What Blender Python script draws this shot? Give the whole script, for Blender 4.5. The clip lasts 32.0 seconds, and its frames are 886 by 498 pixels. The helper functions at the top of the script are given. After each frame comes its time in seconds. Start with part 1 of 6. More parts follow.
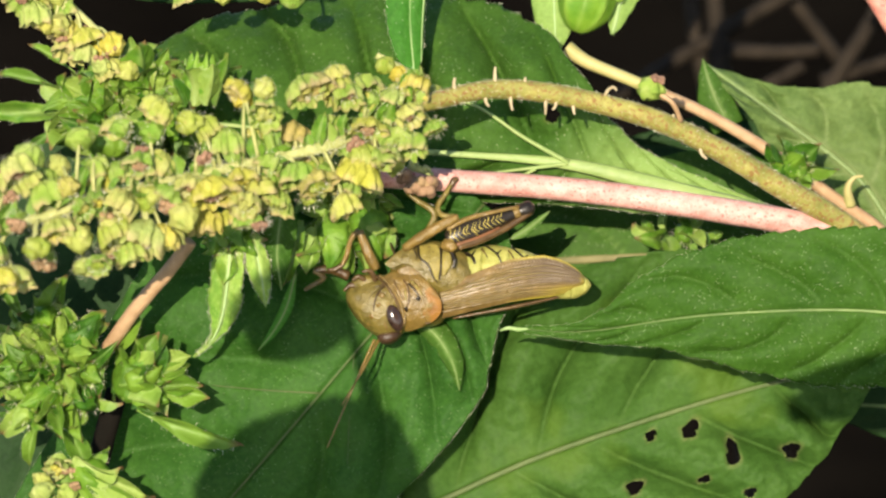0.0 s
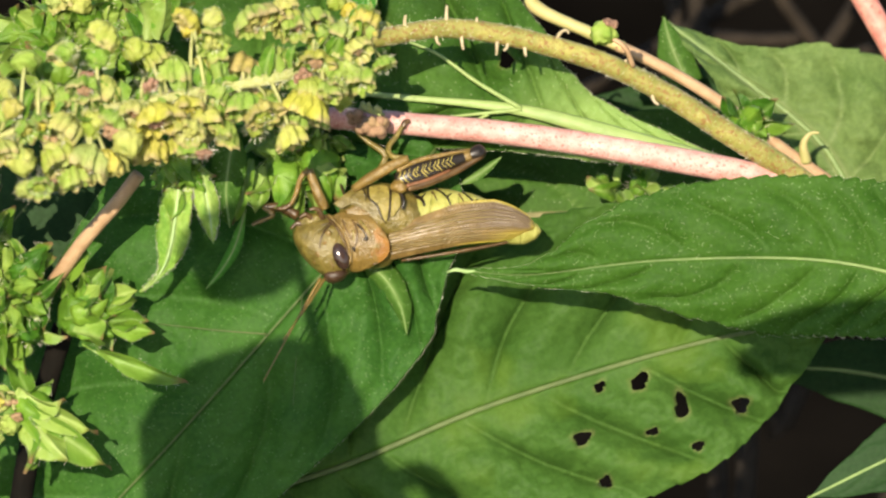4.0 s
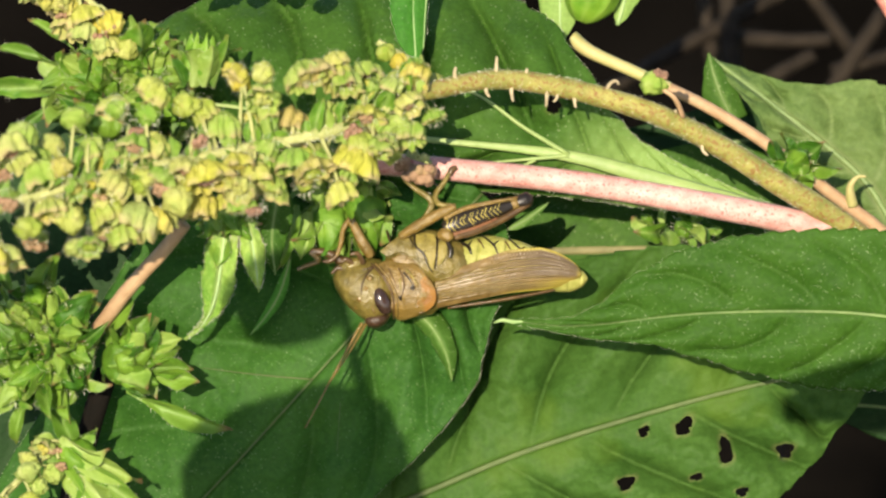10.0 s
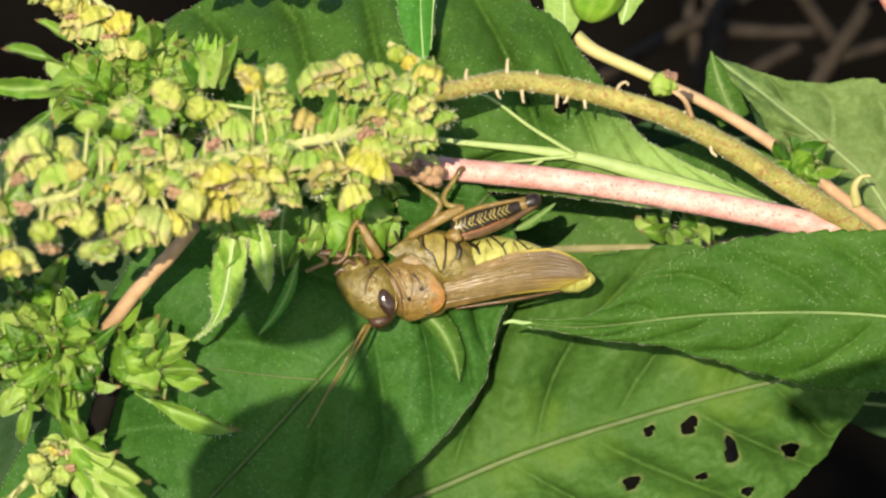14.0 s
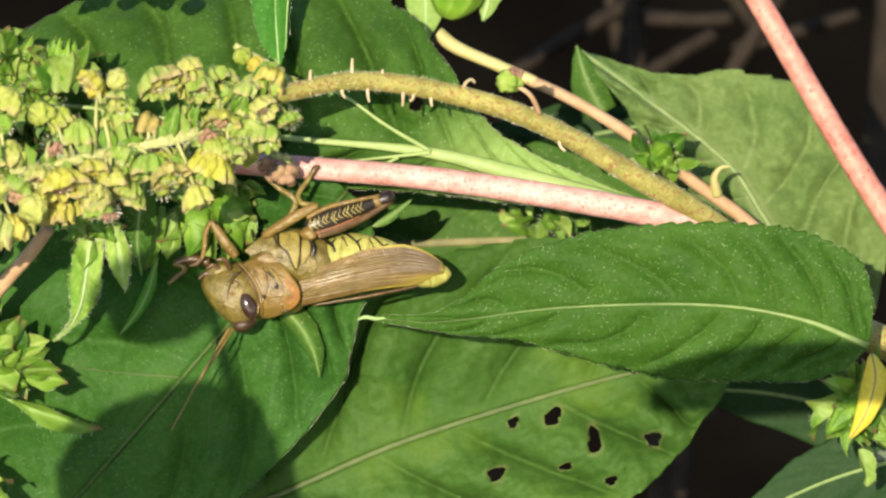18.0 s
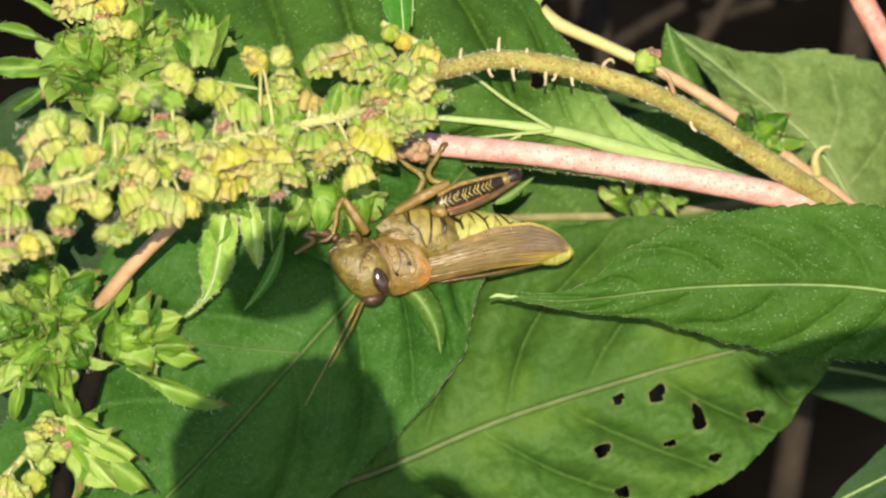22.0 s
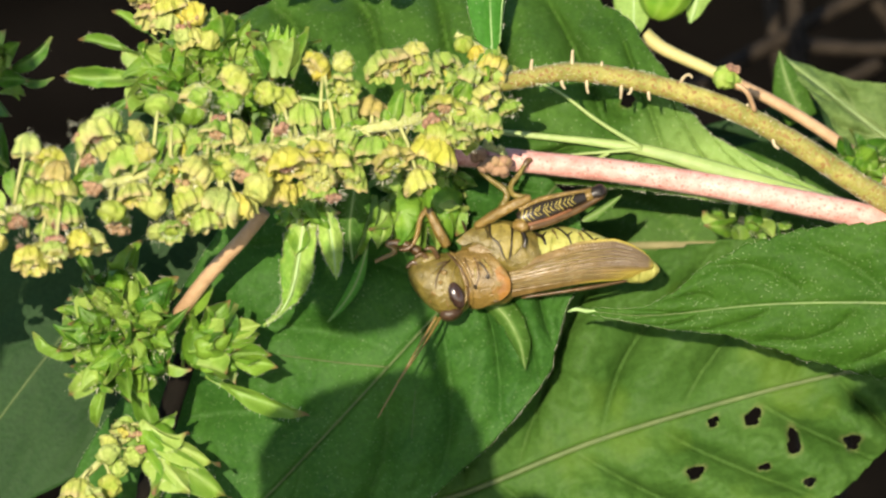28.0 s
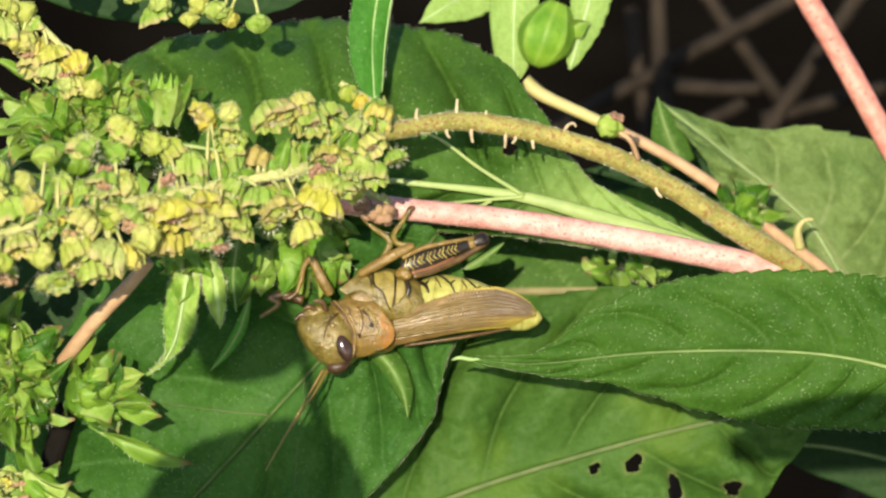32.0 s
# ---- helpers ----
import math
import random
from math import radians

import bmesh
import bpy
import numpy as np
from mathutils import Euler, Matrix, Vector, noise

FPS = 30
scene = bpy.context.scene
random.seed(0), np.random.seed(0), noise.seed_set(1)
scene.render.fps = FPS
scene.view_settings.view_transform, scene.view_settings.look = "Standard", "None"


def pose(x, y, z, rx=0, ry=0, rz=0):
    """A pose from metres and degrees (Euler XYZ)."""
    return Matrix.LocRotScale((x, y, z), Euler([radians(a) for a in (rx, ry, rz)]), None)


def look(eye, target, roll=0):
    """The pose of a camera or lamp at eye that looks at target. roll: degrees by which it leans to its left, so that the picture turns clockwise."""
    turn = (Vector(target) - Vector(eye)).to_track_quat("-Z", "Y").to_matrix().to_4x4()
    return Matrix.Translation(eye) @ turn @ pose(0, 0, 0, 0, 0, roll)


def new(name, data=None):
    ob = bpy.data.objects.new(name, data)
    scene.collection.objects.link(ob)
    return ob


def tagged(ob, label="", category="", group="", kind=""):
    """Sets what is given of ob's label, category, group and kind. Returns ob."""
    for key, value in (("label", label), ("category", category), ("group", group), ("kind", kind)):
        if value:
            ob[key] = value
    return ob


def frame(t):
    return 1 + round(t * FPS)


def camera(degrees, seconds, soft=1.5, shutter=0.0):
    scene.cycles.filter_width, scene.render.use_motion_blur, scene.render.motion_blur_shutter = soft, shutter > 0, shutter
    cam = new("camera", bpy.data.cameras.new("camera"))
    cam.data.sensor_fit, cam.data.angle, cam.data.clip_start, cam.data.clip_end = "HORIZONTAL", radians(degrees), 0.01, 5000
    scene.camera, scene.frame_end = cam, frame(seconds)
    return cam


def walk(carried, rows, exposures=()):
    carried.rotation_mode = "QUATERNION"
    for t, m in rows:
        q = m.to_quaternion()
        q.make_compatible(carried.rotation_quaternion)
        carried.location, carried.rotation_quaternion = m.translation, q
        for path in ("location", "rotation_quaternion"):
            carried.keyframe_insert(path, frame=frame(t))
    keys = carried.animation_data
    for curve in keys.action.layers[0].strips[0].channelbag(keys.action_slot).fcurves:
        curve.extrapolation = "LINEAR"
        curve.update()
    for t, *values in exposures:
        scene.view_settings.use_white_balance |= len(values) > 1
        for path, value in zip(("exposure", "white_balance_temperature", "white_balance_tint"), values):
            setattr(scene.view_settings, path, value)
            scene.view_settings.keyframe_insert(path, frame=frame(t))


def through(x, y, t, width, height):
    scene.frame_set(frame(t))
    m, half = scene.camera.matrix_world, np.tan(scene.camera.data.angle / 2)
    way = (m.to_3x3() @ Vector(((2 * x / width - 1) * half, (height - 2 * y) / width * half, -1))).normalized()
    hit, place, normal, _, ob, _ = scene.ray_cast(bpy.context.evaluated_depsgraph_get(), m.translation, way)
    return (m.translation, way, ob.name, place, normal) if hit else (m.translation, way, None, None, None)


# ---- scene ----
PITCH = radians(30)
# the stage: x right, y up across the view, z towards the viewer, tipped forward over the ground
STAGE = Matrix.Translation((0, 0, 1.0)) @ Matrix.Rotation(radians(90) - PITCH, 4, "X")
cam = camera(7.75, 32.0, soft=2.4)
PATH = [
    (0, pose(0.02640, -0.01344, 0.98759, 0.7493, 1.6814, -1.3725)),
    (0.5, pose(0.03977, 0.03966, 0.98653, -2.1279, 1.8775, -1.6645)),
    (1, pose(0.06721, -0.09963, 0.98574, 5.0396, 4.0348, -0.7222)),
    (1.5, pose(0.05629, -0.07592, 0.98689, 3.9751, 3.2208, -0.6284)),
    (2, pose(0.02468, 0.08653, 0.98333, -4.5410, 0.9700, -1.9612)),
    (2.5, pose(0.08874, -0.08120, 0.98251, 4.1924, 4.7500, -0.4872)),
    (4.5, pose(0.03835, -0.02083, 0.98339, 0.7290, 2.1482, -0.4348)),
    (5, pose(0.03190, 0.03956, 0.97765, -2.6609, 1.8434, -0.9911)),
    (5.5, pose(0.03893, -0.02947, 0.98371, 1.5570, 2.3965, -0.0153)),
    (6, pose(0.04206, 0.00455, 0.98360, 0.0242, 2.5256, -0.3651)),
    (6.5, pose(0.01547, 0.02650, 0.98320, -1.8273, 1.0508, -0.5173)),
    (7, pose(0.01232, -0.03138, 0.98722, 1.8708, 0.6601, -0.2109)),
    (7.5, pose(0.03815, -0.01093, 0.98825, 1.1626, 2.1797, -0.4334)),
    (8, pose(0.02438, 0.00257, 0.99010, 0.3281, 1.5689, -0.2455)),
    (8.5, pose(0.03413, -0.02464, 0.98890, 1.8631, 2.3342, -0.2614)),
    (9, pose(0.07932, -0.02181, 0.98184, 1.3317, 4.5012, 0.3596)),
    (9.5, pose(-0.00857, 0.01624, 0.98503, -1.0397, -0.2406, 0.1962)),
    (10, pose(0.03271, -0.00315, 0.97947, 0.1100, 2.0138, 0.3402)),
    (10.5, pose(0.03857, -0.02578, 0.98401, 1.1273, 2.6170, 0.5671)),
    (11, pose(0.00024, -0.00604, 0.99588, 0.9241, 0.3158, 0.3158)),
    (11.5, pose(0.01718, -0.01133, 0.99299, 1.0588, 1.2013, 0.6947)),
    (12, pose(0.01812, -0.02538, 0.98774, 1.6785, 1.4179, 0.3522)),
    (12.5, pose(-0.00348, 0.01024, 0.98879, -0.3423, 0.1761, 0.1582)),
    (13, pose(0.00784, 0.01928, 0.98157, -0.8969, 0.6784, 0.2932)),
    (13.5, pose(0.02098, 0.00091, 0.97883, -0.0913, 1.3799, 0.4691)),
    (15.5, pose(-0.08884, 0.03505, 0.98359, -2.3215, -5.1918, -0.2089)),
    (16, pose(-0.09808, 0.02583, 0.97997, -1.7896, -5.9043, -0.1755)),
    (16.5, pose(-0.06877, 0.03186, 0.98466, -1.9922, -4.4819, -0.2295)),
    (17, pose(-0.03581, 0.02865, 0.98886, -1.7267, -2.7466, -0.5069)),
    (17.5, pose(0.03009, 0.01518, 0.99292, -1.0817, 0.8808, -0.6792)),
    (18, pose(0.08192, 0.01325, 0.98971, -0.9190, 3.6393, -0.6215)),
    (18.5, pose(0.08001, 0.00330, 0.99263, -0.3075, 4.1640, -0.3159)),
    (19, pose(0.05228, 0.00887, 0.99586, -0.2350, 2.8569, -0.3303)),
    (19.5, pose(0.02220, 0.01785, 0.99774, -0.4315, 1.2373, -0.5387)),
    (20, pose(-0.00823, 0.01175, 1.00073, -0.2371, -0.9669, -0.4884)),
    (20.5, pose(-0.02693, 0.00468, 1.00005, -0.2056, -1.8680, -0.1124)),
    (21, pose(-0.05482, 0.01546, 0.99557, -0.7153, -3.2471, 0.1170)),
    (21.5, pose(-0.08187, 0.01742, 0.99016, -1.0581, -4.7319, 0.2771)),
    (22, pose(-0.09250, 0.02630, 0.98791, -1.8364, -5.3351, 0.1383)),
    (22.5, pose(-0.10006, 0.03551, 0.98549, -2.0622, -5.4275, 0.3269)),
    (23, pose(-0.08181, 0.02622, 0.98750, -1.8209, -4.9756, 0.0710)),
    (23.5, pose(-0.06915, 0.01943, 0.98950, -1.2700, -4.1476, 0.2042)),
    (24, pose(-0.04800, 0.01183, 0.99411, -0.7487, -2.7206, 0.1769)),
    (24.5, pose(-0.02871, 0.01225, 0.99794, -0.8039, -1.7550, 0.2412)),
    (26.5, pose(0.08423, -0.00684, 0.98300, 0.3199, 4.5721, 0.3214)),
    (27, pose(0.08823, -0.01085, 0.98284, 0.5437, 5.1611, 0.6463)),
    (27.5, pose(0.06128, -0.01629, 0.98880, 0.6012, 3.7360, 0.7096)),
    (28, pose(0.02822, -0.01688, 0.99636, 0.8276, 2.3632, 0.8119)),
    (28.5, pose(-0.01551, -0.01747, 0.99888, 0.8056, -0.2931, 0.7606)),
    (29, pose(-0.05305, -0.01636, 0.99873, 0.9590, -2.3890, 0.7979)),
    (29.5, pose(-0.07096, 0.00288, 0.99569, -0.2674, -3.3868, 0.9133)),
    (30, pose(-0.09436, -0.00238, 0.99178, 0.3880, -5.3850, 0.8224)),
    (30.5, pose(-0.09741, -0.00752, 0.99156, 0.5361, -5.3363, 0.8200)),
    (31, pose(-0.07326, -0.01246, 0.99760, 0.9395, -3.9754, 0.8530)),
    (31.5, pose(-0.03073, -0.01367, 1.00005, 0.9365, -1.8827, 1.0424)),
    (32, pose(0.00877, -0.00796, 0.99684, 0.7186, 0.2258, 0.7020)),
]
cam.data.dof.use_dof, cam.data.dof.focus_distance, cam.data.dof.aperture_fstop = True, 0.985, 26.0
EXPOSURES = ((0, 0.60), (1, 0.58), (1.5, 0.70), (2, 0.84), (2.5, 0.70), (4.5, 0.66), (5, 0.75), (6, 0.76), (7, 0.63), (8, 0.60), (15.5, 0.65), (16, 0.67), (18, 0.66),
             (21, 0.65), (22, 0.62), (24, 0.6), (27, 0.67), (28, 0.65), (29, 0.61), (30, 0.64), (32, 0.61))
walk(cam, [(t, STAGE @ m) for t, m in PATH], EXPOSURES)

# ---- world and light ----
SUN_WAY = Vector((-0.105, 0.085, 1.0))
TO_SUN = (STAGE.to_3x3() @ SUN_WAY).normalized()
world = bpy.data.worlds.new("world")
scene.world = world
world.use_nodes = True
wn = world.node_tree.nodes
sky = wn.new("ShaderNodeTexSky")
sky.sky_type = "NISHITA"
sky.sun_disc = False
sky.sun_elevation = math.asin(TO_SUN.z)
sky.sun_rotation = math.atan2(TO_SUN.x, TO_SUN.y)
world.node_tree.links.new(sky.outputs[0], wn["Background"].inputs[0])
wn["Background"].inputs[1].default_value = 0.145
sun = new("sun", bpy.data.lights.new("sun", "SUN"))
sun.data.energy = 5.0
sun.data.angle = radians(0.09)
sun.data.color = (1.0, 0.86, 0.665)
sun.matrix_world = look(TO_SUN * 5, (0, 0, 0))


# ---- materials ----
def mat(name, rough=0.5, spec=0.5):
    m = bpy.data.materials.new(name)
    m.use_nodes = True
    n, l = m.node_tree.nodes, m.node_tree.links
    b = n["Principled BSDF"]
    b.inputs["Roughness"].default_value = rough
    b.inputs["Specular IOR Level"].default_value = spec
    return m, n, l, b


def noise_tex(n, l, scale, detail=3.0, vec=None):
    t = n.new("ShaderNodeTexNoise")
    t.inputs["Scale"].default_value = scale
    t.inputs["Detail"].default_value = detail
    l.new(vec if vec else n.new("ShaderNodeTexCoord").outputs["Object"], t.inputs["Vector"])
    return t.outputs["Fac"]


def ramp(n, l, src, stops):
    r = n.new("ShaderNodeValToRGB")
    e = r.color_ramp.elements
    while len(e) < len(stops):
        e.new(0.5)
    for el, (p, c) in zip(e, stops):
        el.position, el.color = p, (*c, 1)
    l.new(src, r.inputs[0])
    return r.outputs[0]


def mix(n, l, fac, a, b, mode="MIX"):
    m = n.new("ShaderNodeMix")
    m.data_type, m.blend_type = "RGBA", mode
    for sock, v in ((m.inputs[0], fac), (m.inputs[6], a), (m.inputs[7], b)):
        if isinstance(v, (int, float)):
            sock.default_value = v
        elif isinstance(v, tuple):
            sock.default_value = (*v, 1)
        else:
            l.new(v, sock)
    return m.outputs[2]


def math_node(n, l, op, a, b=0.0):
    m = n.new("ShaderNodeMath")
    m.operation = op
    for sock, v in zip(m.inputs, (a, b)):
        if isinstance(v, (int, float)):
            sock.default_value = v
        else:
            l.new(v, sock)
    return m.outputs[0]


def bump(n, l, b, src, strength, dist):
    k = n.new("ShaderNodeBump")
    k.inputs["Strength"].default_value = strength
    k.inputs["Distance"].default_value = dist
    l.new(src, k.inputs["Height"])
    l.new(k.outputs[0], b.inputs["Normal"])


def attr(n, name):
    a = n.new("ShaderNodeAttribute")
    a.attribute_name = name
    return a.outputs["Fac"]


def leaf_material(name, dark, light, vein, rough=0.55, dots=0.0, dot_scale=800, burn=(0.09, 0.05, 0.015), through=0.14, spec=0.08, yellow=0.0, patch=(0.3, 0.42, 0.03), patch_scale=130, patch_from=0.55):
    """A leaf blade: mottled green, paler veins, pale dots painted for glinting hairs, and brown round any holes."""
    m, n, l, b = mat(name, rough, spec)
    base = ramp(n, l, noise_tex(n, l, 90, 4), [(0.3, dark), (0.7, light)])
    fine = noise_tex(n, l, 1400, 3)
    base = mix(n, l, 0.24, base, ramp(n, l, fine, [(0.3, tuple(c * 0.6 for c in dark)), (0.7, tuple(min(1, c * 1.35) for c in light))]))
    if yellow:
        y = ramp(n, l, noise_tex(n, l, patch_scale, 2), [(patch_from, (0, 0, 0)), (patch_from + 0.14, (yellow,) * 3)])
        base = mix(n, l, y, base, patch)
    base = mix(n, l, attr(n, "vein"), base, vein)
    if dots:
        v = n.new("ShaderNodeTexVoronoi")
        v.inputs["Scale"].default_value = dot_scale
        l.new(n.new("ShaderNodeTexCoord").outputs["Object"], v.inputs["Vector"])
        d = ramp(n, l, v.outputs["Distance"], [(0.06, (dots,) * 3), (0.17, (0, 0, 0))])
        keep = ramp(n, l, noise_tex(n, l, 260, 2), [(0.3, (0.2,) * 3), (0.5, (1,) * 3)])
        base = mix(n, l, math_node(n, l, "MULTIPLY", d, keep), base, (0.62, 0.68, 0.42))
    base = mix(n, l, attr(n, "burn"), base, burn)
    l.new(base, b.inputs["Base Color"])
    h = math_node(n, l, "ADD", fine, math_node(n, l, "MULTIPLY", noise_tex(n, l, 420, 2), 1.2))
    bump(n, l, b, h, 0.5, 0.00022)
    if through:
        tr = n.new("ShaderNodeBsdfTranslucent")
        l.new(mix(n, l, 1.0, base, (1.5, 1.6, 0.5), "MULTIPLY"), tr.inputs[0])
        ms = n.new("ShaderNodeMixShader")
        ms.inputs[0].default_value = through
        l.new(b.outputs[0], ms.inputs[1])
        l.new(tr.outputs[0], ms.inputs[2])
        l.new(ms.outputs[0], n["Material Output"].inputs[0])
    return m


def skin(name, a, b_, scale=900, rough=0.5, spec=0.4, rel=0.00012, vary=0.0, vary_to=(0.3, 0.2, 0.05), spots=None, through=0.0, vein=None):
    """Stem, bud or shell: two tones in grain, object-to-object shifts and fine relief."""
    m, n, l, b = mat(name, rough, spec)
    f = noise_tex(n, l, scale, 4)
    base = ramp(n, l, f, [(0.32, a), (0.68, b_)])
    big = noise_tex(n, l, scale * 0.18, 2)
    base = mix(n, l, 0.3, base, ramp(n, l, big, [(0.35, tuple(c * 0.65 for c in a)), (0.65, tuple(min(1, c * 1.25) for c in b_))]))
    if vary:
        info = n.new("ShaderNodeObjectInfo")
        r = ramp(n, l, info.outputs["Random"], [(0.35, (0, 0, 0)), (1.0, (vary,) * 3)])
        base = mix(n, l, r, base, vary_to)
    if spots:
        col, sc, lo, hi = spots
        base = mix(n, l, ramp(n, l, noise_tex(n, l, sc, 2), [(lo, (0, 0, 0)), (hi, (1, 1, 1))]), base, col)
    if vein:
        base = mix(n, l, attr(n, "vein"), base, vein)
        base = mix(n, l, attr(n, "burn"), base, (0.2, 0.1, 0.05))
    l.new(base, b.inputs["Base Color"])
    bump(n, l, b, math_node(n, l, "ADD", f, math_node(n, l, "MULTIPLY", noise_tex(n, l, scale * 4.5, 3), 0.45)), 0.8, rel)
    if through:
        tr = n.new("ShaderNodeBsdfTranslucent")
        l.new(base, tr.inputs[0])
        ms = n.new("ShaderNodeMixShader")
        ms.inputs[0].default_value = through
        l.new(b.outputs[0], ms.inputs[1])
        l.new(tr.outputs[0], ms.inputs[2])
        l.new(ms.outputs[0], n["Material Output"].inputs[0])
    return m


LEAF_DARK = leaf_material("leaf_dark", (0.021, 0.074, 0.011), (0.043, 0.116, 0.017), (0.11, 0.2, 0.07), dots=0.3, dot_scale=1700)
LEAF_UPPER = leaf_material("leaf_upper", (0.032, 0.084, 0.0108), (0.057, 0.128, 0.0189), (0.27, 0.4, 0.11), dots=0.45, dot_scale=1300)
LEAF_FRONT = leaf_material("leaf_front", (0.023, 0.07, 0.0065), (0.044, 0.108, 0.013), (0.2, 0.32, 0.1), dots=0.6, dot_scale=1900)
LEAF_HOLED = leaf_material("leaf_holed", (0.033, 0.085, 0.0125), (0.057, 0.122, 0.022), (0.12, 0.17, 0.055), yellow=0.25, patch=(0.12, 0.19, 0.012), patch_scale=85, patch_from=0.55, burn=(0.3, 0.27, 0.12))
LEAF_BACK = leaf_material("leaf_back", (0.075, 0.135, 0.032), (0.135, 0.2, 0.06), (0.27, 0.33, 0.15))
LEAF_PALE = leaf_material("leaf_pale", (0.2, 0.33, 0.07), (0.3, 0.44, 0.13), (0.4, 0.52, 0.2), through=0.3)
# leaf green darkened: the shade on leaves behind is put into the colour
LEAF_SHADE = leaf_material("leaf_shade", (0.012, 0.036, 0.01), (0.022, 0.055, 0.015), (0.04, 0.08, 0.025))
LEAF_BLOTCHED = leaf_material("leaf_blotched", (0.012, 0.036, 0.01), (0.022, 0.055, 0.016), (0.05, 0.09, 0.03), yellow=0.8, patch=(0.42, 0.46, 0.36), patch_scale=190, patch_from=0.66)
LEAF_YELLOW = leaf_material("leaf_yellow", (0.5, 0.4, 0.03), (0.66, 0.55, 0.07), (0.6, 0.5, 0.12), through=0.2)
LEAF_STREAK = leaf_material("leaf_streak", (0.13, 0.28, 0.03), (0.32, 0.46, 0.1), (0.46, 0.52, 0.24), through=0.25, yellow=0.5, patch=(0.1, 0.26, 0.03), patch_scale=300, patch_from=0.5)
LEAF_SMALL = leaf_material("leaf_small", (0.03, 0.13, 0.012), (0.06, 0.2, 0.025), (0.16, 0.32, 0.08), dots=0.15, through=0.2)
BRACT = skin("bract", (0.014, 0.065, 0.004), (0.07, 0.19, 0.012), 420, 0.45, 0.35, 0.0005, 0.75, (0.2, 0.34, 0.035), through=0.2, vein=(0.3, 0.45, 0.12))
# the same bract again, with sunlight painted in as a lighter green
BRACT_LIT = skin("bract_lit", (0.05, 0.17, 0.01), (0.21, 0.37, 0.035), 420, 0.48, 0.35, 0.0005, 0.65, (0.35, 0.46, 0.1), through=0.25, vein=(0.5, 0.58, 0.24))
BUD_GREEN = skin("bud_green", (0.08, 0.22, 0.012), (0.2, 0.36, 0.03), 420, 0.5, 0.3, 0.0004, through=0.15, vein=(0.33, 0.45, 0.1))
HEAD_BROWN = skin("head_brown", (0.13, 0.065, 0.045), (0.33, 0.2, 0.13), 1100, 0.8, 0.15, 0.0003, 0.5, (0.36, 0.28, 0.12))
RACHIS = skin("rachis", (0.25, 0.29, 0.09), (0.42, 0.42, 0.17), 900, 0.6, 0.25, 0.0002)
ARCH = skin("arch_stem", (0.17, 0.18, 0.035), (0.36, 0.33, 0.09), 500, 0.5, 0.35, 0.0002, spots=((0.22, 0.1, 0.035), 1900, 0.5, 0.68))
PINK = skin("pink_stem", (0.48, 0.22, 0.18), (0.65, 0.39, 0.34), 600, 0.5, 0.35, 0.0002, spots=((0.36, 0.1, 0.08), 2300, 0.58, 0.7))
PINK_DEEP = skin("pink_stem_deep", (0.42, 0.13, 0.1), (0.58, 0.27, 0.2), 700, 0.5, 0.35, 0.00015, spots=((0.3, 0.06, 0.05), 1200, 0.6, 0.72))
STEM_YELLOW = skin("stem_yellow", (0.33, 0.33, 0.1), (0.46, 0.4, 0.17), 400, 0.5, 0.35, 0.00015)
STEM_BROWN = skin("stem_brown", (0.28, 0.17, 0.085), (0.43, 0.29, 0.16), 500, 0.6, 0.3, 0.0002)
# near black because the shade below the cluster is painted into the stem
STEM_SHADE = skin("stem_shade", (0.003, 0.003, 0.002), (0.009, 0.007, 0.005), 300, 0.85, 0.1, 0.0003)
HAIR = skin("hair", (0.55, 0.55, 0.38), (0.8, 0.78, 0.6), 900, 0.5, 0.4)
STUB = skin("stub", (0.34, 0.27, 0.15), (0.52, 0.44, 0.28), 900, 0.6, 0.3)
# twig brown lowered to carry the shade behind the plant
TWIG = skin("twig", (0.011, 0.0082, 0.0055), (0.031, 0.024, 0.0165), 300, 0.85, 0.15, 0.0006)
SHELL = skin("shell_olive", (0.095, 0.076, 0.015), (0.205, 0.158, 0.036), 700, 0.3, 0.6, 0.0005, spots=((0.09, 0.07, 0.016), 900, 0.62, 0.8))
SHELL_TAN = skin("shell_tan", (0.115, 0.075, 0.015), (0.225, 0.145, 0.034), 700, 0.3, 0.6, 0.0005, spots=((0.1, 0.065, 0.015), 900, 0.62, 0.8))
SHELL_DARK = skin("shell_dark", (0.03, 0.016, 0.008), (0.07, 0.04, 0.02), 900, 0.4, 0.4, 0.0002)
SHELL_ORANGE = skin("shell_orange", (0.2, 0.085, 0.014), (0.33, 0.16, 0.03), 700, 0.42, 0.45, 0.0004, spots=((0.15, 0.115, 0.03), 420, 0.45, 0.65))
SHELL_YELLOW = skin("shell_yellow", (0.25, 0.255, 0.045), (0.44, 0.43, 0.12), 700, 0.5, 0.35, 0.0004)
SHELL_PLATE = skin("shell_plate", (0.14, 0.115, 0.02), (0.29, 0.235, 0.055), 700, 0.45, 0.4, 0.0004, spots=((0.08, 0.06, 0.02), 1200, 0.6, 0.76))
SHELL_OCHRE = skin("shell_ochre", (0.34, 0.27, 0.045), (0.5, 0.41, 0.09), 700, 0.4, 0.4, 0.0001)
SHELL_BLACK = skin("shell_black", (0.008, 0.006, 0.004), (0.022, 0.016, 0.01), 700, 0.3, 0.5, 0.0001)
SHELL_BROWN = skin("shell_brown", (0.045, 0.025, 0.01), (0.12, 0.07, 0.025), 700, 0.3, 0.5, 0.00012)
